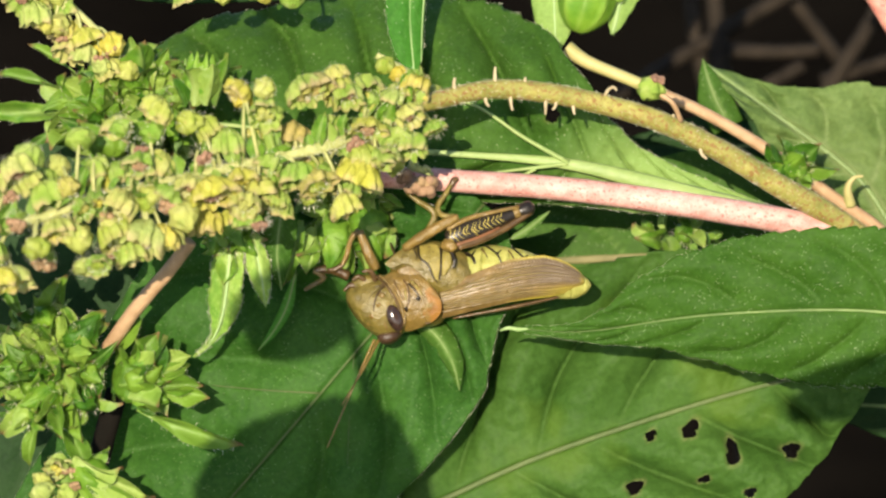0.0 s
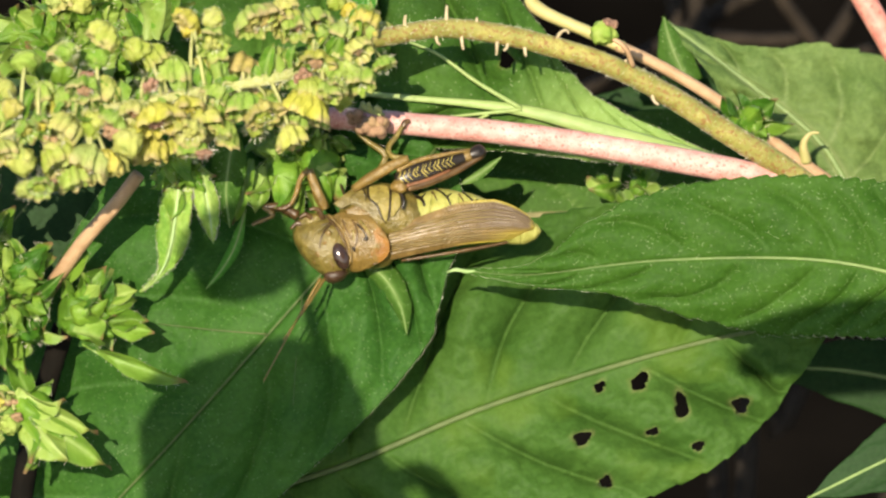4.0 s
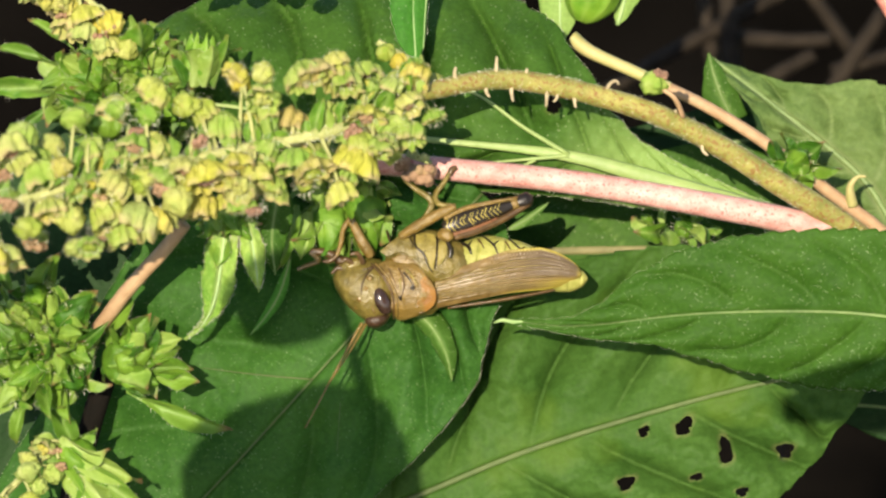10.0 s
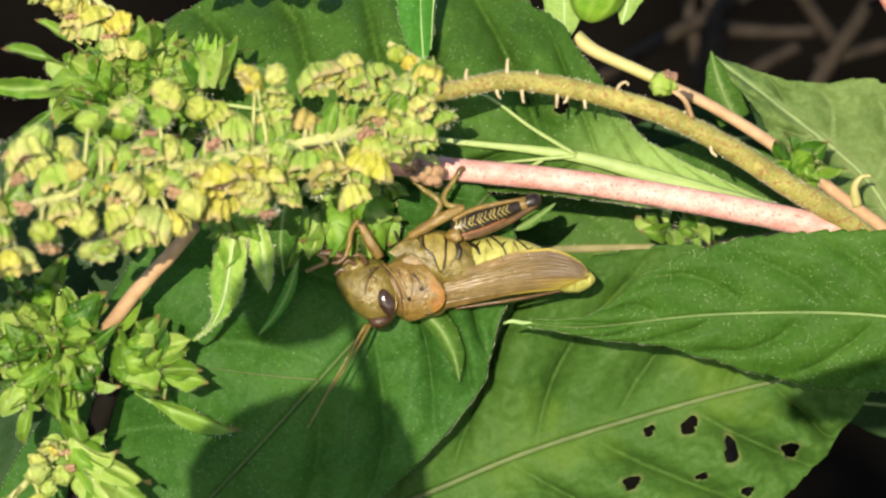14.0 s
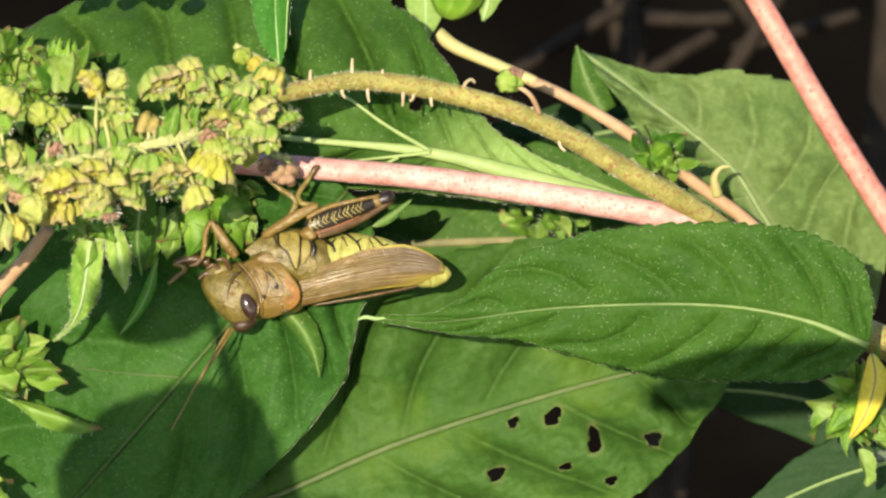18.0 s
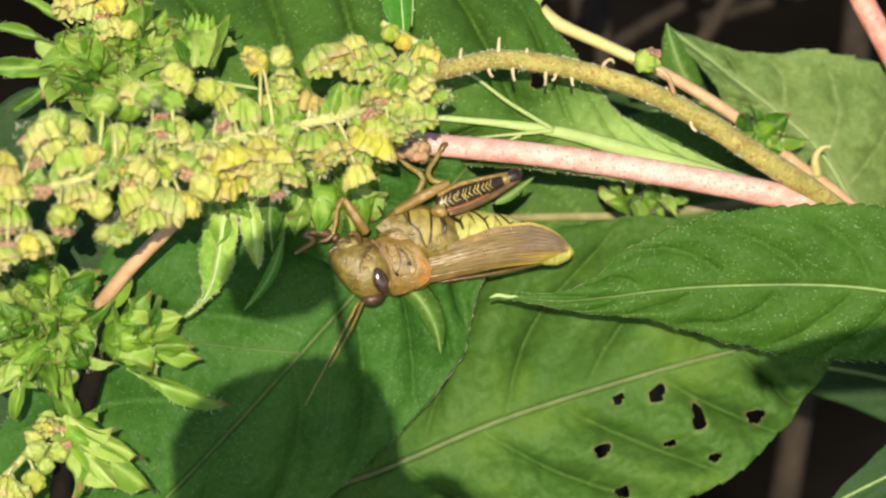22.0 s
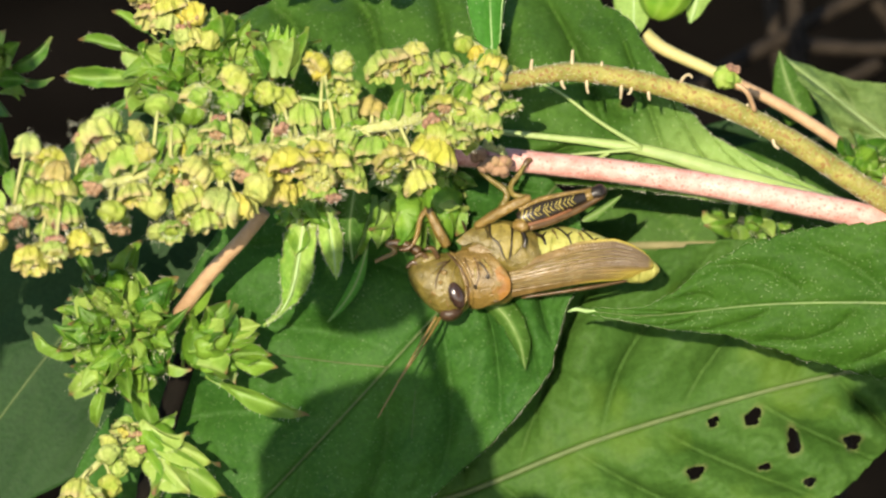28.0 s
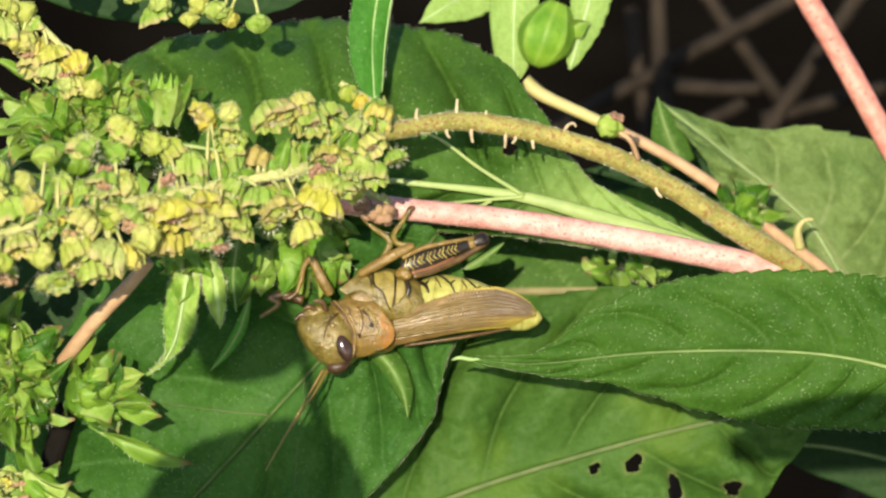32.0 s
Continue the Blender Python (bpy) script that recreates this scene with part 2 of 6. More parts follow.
SHELL_RED = skin("shell_red", (0.1, 0.042, 0.016), (0.21, 0.09, 0.036), 700, 0.32, 0.5, 0.0001)
EYE = skin("eye_brown", (0.028, 0.016, 0.012), (0.055, 0.032, 0.022), 1200, 0.14, 0.6, 0.00002)


def head_material(name, a, b_, c_, brown, scale=420):
    """Crumpled papery flower heads: green, yellow and pale patches, browned here and there, each head a little different."""
    m, n, l, b = mat(name, 0.75, 0.12)
    info = n.new("ShaderNodeObjectInfo")
    mv = n.new("ShaderNodeVectorMath")
    mv.operation = "ADD"
    l.new(n.new("ShaderNodeTexCoord").outputs["Object"], mv.inputs[0])
    l.new(info.outputs["Random"], mv.inputs[1])
    v = mv.outputs[0]
    f = noise_tex(n, l, scale, 4, v)
    base = ramp(n, l, f, [(0.3, a), (0.5, b_), (0.7, c_)])
    own = ramp(n, l, info.outputs["Random"], [(0.0, (0.2, 0.37, 0.04)), (0.3, (0.36, 0.48, 0.08)), (0.6, (0.53, 0.57, 0.2)), (0.78, (0.62, 0.57, 0.11)), (0.88, (0.72, 0.57, 0.06)), (1.0, (0.46, 0.31, 0.19))])
    base = mix(n, l, 0.55, base, own)
    base = mix(n, l, ramp(n, l, noise_tex(n, l, scale * 1.7, 3, v), [(0.66, (0, 0, 0)), (0.8, (0.7,) * 3)]), base, brown)
    base = mix(n, l, attr(n, "rim"), base, (0.52, 0.42, 0.21))
    l.new(base, b.inputs["Base Color"])
    bump(n, l, b, math_node(n, l, "ADD", f, noise_tex(n, l, 1500, 4, v)), 0.8, 0.0005)
    tr = n.new("ShaderNodeBsdfTranslucent")
    l.new(base, tr.inputs[0])
    ms = n.new("ShaderNodeMixShader")
    ms.inputs[0].default_value = 0.32
    l.new(b.outputs[0], ms.inputs[1])
    l.new(tr.outputs[0], ms.inputs[2])
    l.new(ms.outputs[0], n["Material Output"].inputs[0])
    return m


HEAD_GREEN = head_material("head_green", (0.15, 0.31, 0.04), (0.33, 0.46, 0.1), (0.54, 0.59, 0.24), (0.3, 0.19, 0.1))
HEAD_YELLOW = head_material("head_yellow", (0.24, 0.34, 0.04), (0.48, 0.47, 0.09), (0.6, 0.58, 0.23), (0.4, 0.23, 0.11))


def wing_material():
    m, n, l, b = mat("wing_brown", 0.38, 0.5)
    f = noise_tex(n, l, 700, 3)
    base = ramp(n, l, f, [(0.3, (0.11, 0.07, 0.02)), (0.7, (0.2, 0.13, 0.04))])
    base = mix(n, l, attr(n, "cell"), base, (0.105, 0.075, 0.05))
    base = mix(n, l, attr(n, "vein"), base, (0.36, 0.28, 0.11))
    base = mix(n, l, attr(n, "burn"), base, (0.4, 0.33, 0.04))
    l.new(base, b.inputs["Base Color"])
    bump(n, l, b, math_node(n, l, "ADD", f, math_node(n, l, "MULTIPLY", attr(n, "vein"), 2.0)), 0.8, 0.0003)
    return m


WING = wing_material()


def soil_material():
    m, n, l, b = mat("soil", 1.0, 0.0)
    f = noise_tex(n, l, 9, 6)
    # far darker than soil: the deep shade under the plants is in these tones
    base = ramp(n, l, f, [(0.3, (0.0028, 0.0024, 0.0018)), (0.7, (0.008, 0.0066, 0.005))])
    l.new(base, b.inputs["Base Color"])
    bump(n, l, b, noise_tex(n, l, 40, 5), 0.8, 0.02)
    return m


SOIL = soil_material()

# ---- mesh helpers; lengths in millimetres on the stage ----
MM = 0.001


def mesh_from(name, verts, faces, material, smooth=True, attrs=None, mats=None, face_mat=None):
    me = bpy.data.meshes.new(name)
    me.from_pydata([(x * MM, y * MM, z * MM) for x, y, z in verts], [], faces)
    for m in (mats or [material]):
        me.materials.append(m)
    if face_mat is not None:
        me.polygons.foreach_set("material_index", face_mat)
    me.polygons.foreach_set("use_smooth", [smooth] * len(me.polygons))
    for k, vals in (attrs or {}).items():
        me.attributes.new(k, "FLOAT", "POINT").data.foreach_set("value", vals)
    me.update()
    return me


def thing(name, at, label, category, group="", kind=""):
    """An empty on the stage, at millimetres."""
    ob = new(name)
    ob.empty_display_size = 0.005
    ob.matrix_world = STAGE @ Matrix.Translation(Vector(at) * MM)
    return tagged(ob, label, category, group, kind)


def part(name, me, parent, label="", at=(0, 0, 0), rot=None, scale=1.0, kind=""):
    """A mesh as a part of a thing; at: millimetres in the parent's space."""
    ob = new(name, me)
    ob.parent = parent
    m = Matrix.Translation(Vector(at) * MM)
    if rot is not None:
        m = m @ rot.to_matrix().to_4x4()
    ob.matrix_basis = m @ Matrix.Scale(scale, 4)
    return tagged(ob, label, kind=kind)


def rel(pts, at):
    return [tuple(Vector(p) - Vector(at)) for p in pts]


def spline(pts, k):
    """k points along a smooth curve through pts."""
    p = [Vector(q) for q in pts]
    p = [p[0] * 2 - p[1]] + p + [p[-1] * 2 - p[-2]]
    segs = len(p) - 3
    out = []
    for i in range(k):
        x = i / (k - 1) * segs
        j = min(int(x), segs - 1)
        f = x - j
        a, b, c, d = p[j:j + 4]
        out.append(0.5 * ((2 * b) + (c - a) * f + (2 * a - 5 * b + 4 * c - d) * f * f + (3 * b - a - 3 * c + d) * f ** 3))
    return out


def tube(pts, radii, k=24, sides=10, flat=1.0, wob=0.0, seed=1):
    """Verts and faces of a tube along a curve; radii: along it; flat: thickness against the view."""
    c = spline(pts, k)
    verts, faces = [], []
    rnd = random.Random(seed)
    for i, p in enumerate(c):
        t = (c[min(i + 1, k - 1)] - c[max(i - 1, 0)]).normalized()
        a = t.cross(Vector((0, 0, 1)))
        a = a.normalized() if a.length > 0.05 else Vector((1, 0, 0))
        b = t.cross(a).normalized()
        x = i / (k - 1) * (len(radii) - 1)
        j = min(int(x), len(radii) - 2)
        r = radii[j] + (radii[j + 1] - radii[j]) * (x - j)
        for s in range(sides):
            g = 2 * math.pi * s / sides
            q = r * (1 + rnd.uniform(-wob, wob))
            verts.append(p + a * math.cos(g) * q + b * math.sin(g) * q * flat)
    for i in range(k - 1):
        for s in range(sides):
            u = (s + 1) % sides
            faces.append((i * sides + s, i * sides + u, (i + 1) * sides + u, (i + 1) * sides + s))
    faces.append(tuple(range(sides))[::-1])
    faces.append(tuple((k - 1) * sides + s for s in range(sides)))
    return verts, faces


def joined(lists):
    verts, faces = [], []
    for v, f in lists:
        o = len(verts)
        verts += v
        faces += [tuple(i + o for i in q) for q in f]
    return verts, faces


def loft(sections, sides=20, k=None):
    """Closed body through rings (centre, half-height, half-depth, lean degrees)."""
    if k:
        n = len(sections)
        flat = [(*s[0], s[1], s[2], s[3] if len(s) > 3 else 0) for s in sections]
        out = []
        for i in range(k):
            x = i / (k - 1) * (n - 1)
            j = min(int(x), n - 2)
            f = x - j
            p = [flat[max(0, min(n - 1, j + o))] for o in (-1, 0, 1, 2)]
            out.append([0.5 * (2 * b + (c - a) * f + (2 * a - 5 * b + 4 * c - d) * f * f + (3 * b - a - 3 * c + d) * f ** 3) for a, b, c, d in zip(*p)])
        sections = [((q[0], q[1], q[2]), max(q[3], 0.02), max(q[4], 0.02), q[5]) for q in out]
    verts, faces = [], []
    for s in sections:
        (x, y, z), h, d = s[0], s[1], s[2]
        lean = radians(s[3]) if len(s) > 3 else 0
        for i in range(sides):
            g = 2 * math.pi * i / sides
            yy = math.cos(g) * h
            verts.append((x - yy * math.sin(lean), y + yy * math.cos(lean), z + math.sin(g) * d))
    m = len(sections)
    for i in range(m - 1):
        for s in range(sides):
            u = (s + 1) % sides
            faces.append((i * sides + s, i * sides + u, (i + 1) * sides + u, (i + 1) * sides + s))
    faces.append(tuple(range(sides))[::-1])
    faces.append(tuple((m - 1) * sides + s for s in range(sides)))
    return verts, faces


def hairs(pts, radius, count, length, thick, seed, radii=None):
    """Short stiff hairs standing on a stem, as one joined mesh."""
    rnd = random.Random(seed)
    c = spline(pts, 60)
    lists = []
    for _ in range(count):
        i = rnd.randrange(1, 58)
        t = (c[i + 1] - c[i - 1]).normalized()
        a = t.cross(Vector((0, 0, 1))).normalized()
        b = t.cross(a)
        g = rnd.uniform(0, 6.283)
        d = (a * math.cos(g) + b * math.sin(g) + t * rnd.uniform(-0.4, 0.4)).normalized()
        r = radius if radii is None else radii[0] + (radii[1] - radii[0]) * i / 59
        p = c[i] + (c[i + 1] - c[i]) * rnd.random() + d * r * 0.9
        e = t.cross(d).normalized() * thick
        q = p + d * length * rnd.uniform(0.5, 1.3)
        lists.append(([p + e, p - e, p + t * thick, q], [(0, 1, 3), (1, 2, 3), (2, 0, 3), (0, 2, 1)]))
    return joined(lists)


def fuzz(points, each, radius, length, thick, seed):
    """Fine hairs standing off small round things, as one joined mesh."""
    rnd = random.Random(seed)
    lists = []
    for p in points:
        for _ in range(each):
            d = Vector((rnd.gauss(0, 1), rnd.gauss(0, 1), rnd.gauss(0, 1))).normalized()
            e = d.cross(Vector((0.3, 0.5, 0.8))).normalized() * thick
            g = d.cross(e).normalized() * thick
            b = Vector(p) + d * radius * 0.75
            q = b + (d + e * 4).normalized() * length * rnd.uniform(0.5, 1.2)
            lists.append(([b + e, b - e * 0.5 + g, b - e * 0.5 - g, q], [(0, 1, 3), (1, 2, 3), (2, 0, 3), (0, 2, 1)]))
    return joined(lists)


def blade(mid, half, rows=120, cols=44, face=(0, 0, 1), cup=0.1, bow=0.0, veins=7, reach=0.28, relief=0.25, serr=0, tooth=0.03,
          wave=0.0, seed=1, prof=((0, 0, 0), (0.1, 0.6, 0.6), (0.35, 1, 1), (0.7, 0.62, 0.62), (0.9, 0.2, 0.2), (1, 0, 0)), vein_w=1.0, holes=(),  mid_w=1.0, vein_amt=0.8, at=(0, 0, 0), roll=0.0, puff=0.75, bend=1.25, rough=0.0, calm=(-2, -1), keel=1.6, groove=0.0, mid_amt=None, mid_to=2.0):
    """A leaf: a grid along its midrib with quilted side veins, toothed margin and holes. half: half-widths on either side, in mm, by the widest place.
    prof: (share of the length, share of either half-width) from base to tip; holes: (x, y, length, breadth, turn) on the stage."""
    c = spline(mid, rows + 1)
    face = Vector(face).normalized()
    rnd = random.Random(seed)
    ph = [rnd.uniform(0, 6.28) for _ in range(6)]
    verts, vein, burn, flat = [], [], [], []
    length = sum((c[i + 1] - c[i]).length for i in range(rows))
    for i in range(rows + 1):
        s = i / rows
        t = (c[min(i + 1, rows)] - c[max(i - 1, 0)]).normalized()
        side = face.cross(t).normalized()
        nrm = t.cross(side).normalized()
        if roll:
            side = Matrix.Rotation(radians(roll) * s, 3, t) @ side
            nrm = t.cross(side).normalized()
        q = len([1 for k in prof if k[0] <= s]) - 1
        q = min(q, len(prof) - 2)
        x = (s - prof[q][0]) / (prof[q + 1][0] - prof[q][0])
        p0, p1 = prof[q], prof[q + 1]
        pm, pn = prof[max(q - 1, 0)], prof[min(q + 2, len(prof) - 1)]
        f2 = []
        for o in (1, 2):
            d0 = (p1[o] - pm[o]) / max(p1[0] - pm[0], 1e-6) * (p1[0] - p0[0]) * (0.5 if q else 1.0)
            d1 = (pn[o] - p0[o]) / max(pn[0] - p0[0], 1e-6) * (p1[0] - p0[0]) * 0.5
            f2.append(max(0.0, (2 * x ** 3 - 3 * x * x + 1) * p0[o] + (x ** 3 - 2 * x * x + x) * d0 + (3 * x * x - 2 * x ** 3) * p1[o] + (x ** 3 - x * x) * d1))
        for j in range(cols + 1):
            a = -1 + 2 * j / cols
            hw = half[0] * f2[0] if a < 0 else half[1] * f2[1]
            aa = abs(a)
            warp = 0.012 * math.sin(13 * s + ph[2]) + 0.006 * math.sin(29 * s + ph[3] + 2 * a)
            run = reach * aa ** bend
            u = ((s + warp - run) / (1 - 0.5 * run) - 0.03) / 0.85 * veins - 0.35 * (a > 0)
            off = (u - round(u)) * 0.85 / veins * length
            alive = min(1, max(0, u + 0.6) * 2) * min(1, max(0, veins - 0.3 - u) * 2)
            best = math.exp(-(off / (0.0042 * vein_w * length * (1.25 - 0.8 * aa))) ** 2) * (1 - 0.55 * aa) * alive
            m_ = math.exp(-((a * hw) / (0.55 * mid_w * (1.15 - s))) ** 2) if s < 0.995 else 0
            out = 1.0
            if serr and aa > 0.86:
                saw = (s * serr + 0.2 * math.sin(9 * s)) % 1.0
                out = 1 + tooth * (1 - saw) * (aa - 0.86) / 0.14
            lift = -cup * min(1, max(0.15, (s - calm[0]) / (calm[1] - calm[0]))) * aa ** keel * hw + bow * math.sin(math.pi * s) + wave * (math.sin(6 * s + ph[0]) * a + 0.6 * math.sin(11 * s + ph[1] + 2 * a) * aa)
            quilt = 0.0
            if relief:
                soft = min(1, 3 * aa) * min(1, (1 - aa) * 4) * min(1, max(0.06, (s - calm[0]) / (calm[1] - calm[0]))) * min(1, hw / 5)
                quilt = relief * soft * (abs(math.sin(math.pi * u)) ** puff - 0.6) * alive
                quilt -= groove * best * min(1, 4 * aa)
            if rough:
                w0 = c[i] + side * (a * hw)
                lift += rough * min(1, 0.15 + 3 * aa) * (noise.noise(w0 * 0.16 + Vector((seed, 0, 0))) * 1.6 + noise.noise(w0 * 0.55) * 0.55 + noise.noise(w0 * 1.5) * 0.2)
            verts.append(c[i] + side * (a * hw * out) + nrm * (lift + quilt - 0.35 * relief * m_))
            rib_amt = vein_amt if mid_amt is None else mid_amt * min(1, max(0, (mid_to - s) * 8))
            vein.append(min(1, max(m_ * rib_amt, best * 0.75 * vein_amt)))
            burn.append(0.0)
            flat.append((verts[-1][0], verts[-1][1]))
    faces = []
    dead = set()
    for hs, ha, hl, hb, turn in holes:
        ct, st = math.cos(radians(turn)), math.sin(radians(turn))
        c0 = min(range(len(flat)), key=lambda q: (flat[q][0] - hs) ** 2 + (flat[q][1] - ha) ** 2)
        for q, (x, y) in enumerate(flat):
            dx, dy = x - hs, y - ha
            if abs(dx) > 5 or abs(dy) > 5:
                continue
            px, py = dx * ct + dy * st, -dx * st + dy * ct
            g = math.atan2(py, px)
            wob = 1 + 0.16 * math.sin(3 * g + hs) + 0.1 * math.sin(5 * g + ha)
            r = math.hypot(px / hl, py / hb) / wob
            if r < 0.7:
                dead.add(q)
            elif r < 1.12:
                burn[q] = 0.3
                verts[q] = verts[q] + (verts[c0] - verts[q]) * (1 - 1 / max(r, 0.5)) if r < 1.06 else verts[q]
            elif r < 1.4:
                burn[q] = max(burn[q], 0.1)
    w = cols + 1
    for i in range(rows):
        for j in range(cols):
            q = (i * w + j, i * w + j + 1, (i + 1) * w + j + 1, (i + 1) * w + j)
            if not any(v in dead for v in q):
                faces.append(q)
    verts = [v - Vector(at) for v in verts]
    return verts, faces, {"vein": vein, "burn": burn}


def leaf_mesh(name, material, **kw):
    v, f, a = blade(**kw)
    return mesh_from(name, v, f, material, True, a)


def thicken(ob, t=0.28):
    s = ob.modifiers.new("thickness", "SOLIDIFY")
    s.thickness, s.offset = t * MM, -1
    return ob


# ---- ground, far plants ----
def build_ground():
    n = 40
    verts, faces = [], []
    rnd = random.Random(5)
    for i in range(n + 1):
        for j in range(n + 1):
            x, y = (i / n - 0.5), (j / n - 0.5)
            px, py = math.copysign(abs(x * 2) ** 3, x) * 400, math.copysign(abs(y * 2) ** 3, y) * 400
            verts.append((px, py, noise.noise((px * 1.5, py * 1.5, 0)) * 0.05))
    for i in range(n):
        for j in range(n):
            faces.append((i * (n + 1) + j, (i + 1) * (n + 1) + j, (i + 1) * (n + 1) + j + 1, i * (n + 1) + j + 1))
    me = bpy.data.meshes.new("ground")
    me.from_pydata(verts, [], faces)
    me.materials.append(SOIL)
    me.polygons.foreach_set("use_smooth", [True] * len(faces))
    tagged(new("ground", me), "bare soil under the plants, deep shade put into its colour", "ground", kind="structure")


build_ground()


def build_twig(pts, r0, r1, seed):
    at = pts[0]
    t = thing("dry_twig", at, "dry dead twig behind, its grey-brown darkened for shade", "twig", "dead twigs behind the plant")
    v, f = tube(rel(pts, at), [r0, r1], 16, 8, 1.0, 0.08, seed)
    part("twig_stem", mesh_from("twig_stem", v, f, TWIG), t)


TWIGS = (
    (1, ((41, 60, -160), (42, 40, -160), (43.4, 20, -160), (46, -60, -165), (60, -500, -166), (70, -1075, -166)), 1.5, 1.8),
    (2, ((20, 26, -166), (33.4, 34, -166), (64, 51, -166), (90, 66, -168)), 1.2, 1.4),
    (3, ((44, 35.9, -158), (52, 35.4, -158), (60, 35.6, -158)), 1.3, 1.2),
    (4, ((44, 25, -156), (50, 29, -156), (57, 33, -156)), 1.5, 1.2),
    (5, ((52, 10, -155), (59, 24.5, -155), (67, 37.4, -155), (78, 54, -155)), 1.5, 1.4),
    (6, ((60, 30, -157), (68, 32.2, -157), (82, 36, -157)), 1.3, 1.1),
    (7, ((48, 56, -172), (56, 45, -172), (64, 34, -172)), 1.2, 1.3),
    (8, ((88, 60, -150), (87.4, 40, -150), (85, 10, -150), (78, -30, -150), (70, -120, -152), (60, -500, -156), (50, -1085, -158)), 2.4, 3.0),
    (9, ((37, 50, -168), (38.5, 38, -168), (40.5, 26, -168)), 1.2, 1.3),
    (10, ((20, -1085, -152), (30, -400, -152), (50, -46, -150), (56, -34, -150), (62, -22, -150)), 1.9, 1.4),
)
for seed, pts, r0, r1 in TWIGS:
    build_twig(pts, r0, r1, seed)

# ---- leaves ----
OVATE = ((0, 0.03, 0.03), (0.06, 0.4, 0.4), (0.25, 0.92, 0.92), (0.42, 1, 1), (0.7, 0.72, 0.72), (0.88, 0.34, 0.34), (1, 0, 0))


def leaf(label, material, mid, name="leaf", group="leaves of the plant", thick=0.09, midrib=None, ribs=(), fringe=0.0, **kw):
    """One leaf: its blade, and a raised midrib where that shows."""
    at = mid[0]
    t = thing(name, at, label, "leaf", group)
    kw.setdefault("prof", OVATE)
    me = leaf_mesh("blade", material, mid=mid, at=at, **kw)
    thicken(part("blade", me, t), thick)
    if fringe:
        w = kw["cols"] + 1
        rim = [me.vertices[i * w + j].co / MM for i in range(4, kw["rows"] - 2) for j in (0, w - 1)]
        part("hairs", mesh_from("hairs", *fuzz(rim, 4, 0.15, fringe, 0.035, 5), HAIR, False), t, "fringe of fine pale hairs", kind="stuff")
    if midrib:
        m_, r0, r1, z, *between = midrib
        v, f = tube([(x, y, w + z) for x, y, w in rel(mid, at)], [r0, *between, r1], 40, 10, 0.4)
        part("midrib", mesh_from("midrib", v, f, m_), t, "pale raised midrib")
    for r, wide in ribs:
        v, f = tube(rel(r, at), [wide, wide * 0.7, wide * 0.4], 20, 8, 0.8)
        part("side_vein", mesh_from("side_vein", v, f, m_), t)
    return t


VEIN_PALE = skin("vein_pale", (0.2, 0.33, 0.1), (0.32, 0.45, 0.17), 500, 0.5, 0.35)
VEIN_CREAM = skin("vein_cream", (0.16, 0.25, 0.065), (0.28, 0.36, 0.12), 220, 0.5, 0.3, 0.0003)
VEIN_DULL = skin("vein_dull", (0.052, 0.085, 0.021), (0.088, 0.122, 0.037), 500, 0.6, 0.25)
VEIN_TAN = skin("vein_tan", (0.13, 0.13, 0.05), (0.24, 0.22, 0.1), 500, 0.6, 0.25)
VEIN_OLIVE = skin("vein_olive", (0.1, 0.17, 0.04), (0.17, 0.25, 0.07), 500, 0.5, 0.35)

FRONT_PROF = ((0, 0.05, 0.05), (0.04, 0.5, 0.45), (0.12, 0.85, 0.75), (0.25, 0.97, 0.9), (0.35, 0.95, 0.98), (0.45, 0.92, 1), (0.55, 0.85, 0.78), (0.62, 0.73, 0.56), (0.69, 0.53, 0.33), (0.76, 0.23, 0.2), (0.82, 0.1, 0.11), (0.9, 0.06, 0.06), (1, 0.03, 0.03))
FRONT_LEAF = leaf("green serrated leaf with pale midrib and tiny white hairs", LEAF_FRONT,
     [(83, -17, 8), (73, -12.9, 9), (59, -10.6, 9.5), (37.6, -10.8, 9), (19, -12.8, 8), (9, -12.2, 7.3)], half=(12.9, 11.4), prof=FRONT_PROF, fringe=0.14, rough=0.45, bend=1.6,
     rows=170, cols=60, cup=0.13, veins=8, reach=0.18, relief=1.35, groove=0.7, vein_w=0.65, puff=0.6, serr=38, tooth=0.05, wave=0.35, seed=3, midrib=(VEIN_OLIVE, 0.55, 0.02, 0.1, 0.24, 0.15, 0.05), face=(0, -0.12, 1), vein_amt=0.05, mid_amt=0.15)
part("dry_tip", mesh_from("dry_tip", *tube([(-71, 5, -0.9), (-73.5, 4.7, -0.6), (-75.5, 5.0, -0.2), (-76.8, 4.6, -0.4)], [0.15, 0.3, 0.3, 0.1], 14, 8, 0.5, 0.05), VEIN_PALE), FRONT_LEAF, "dry whitish tip")
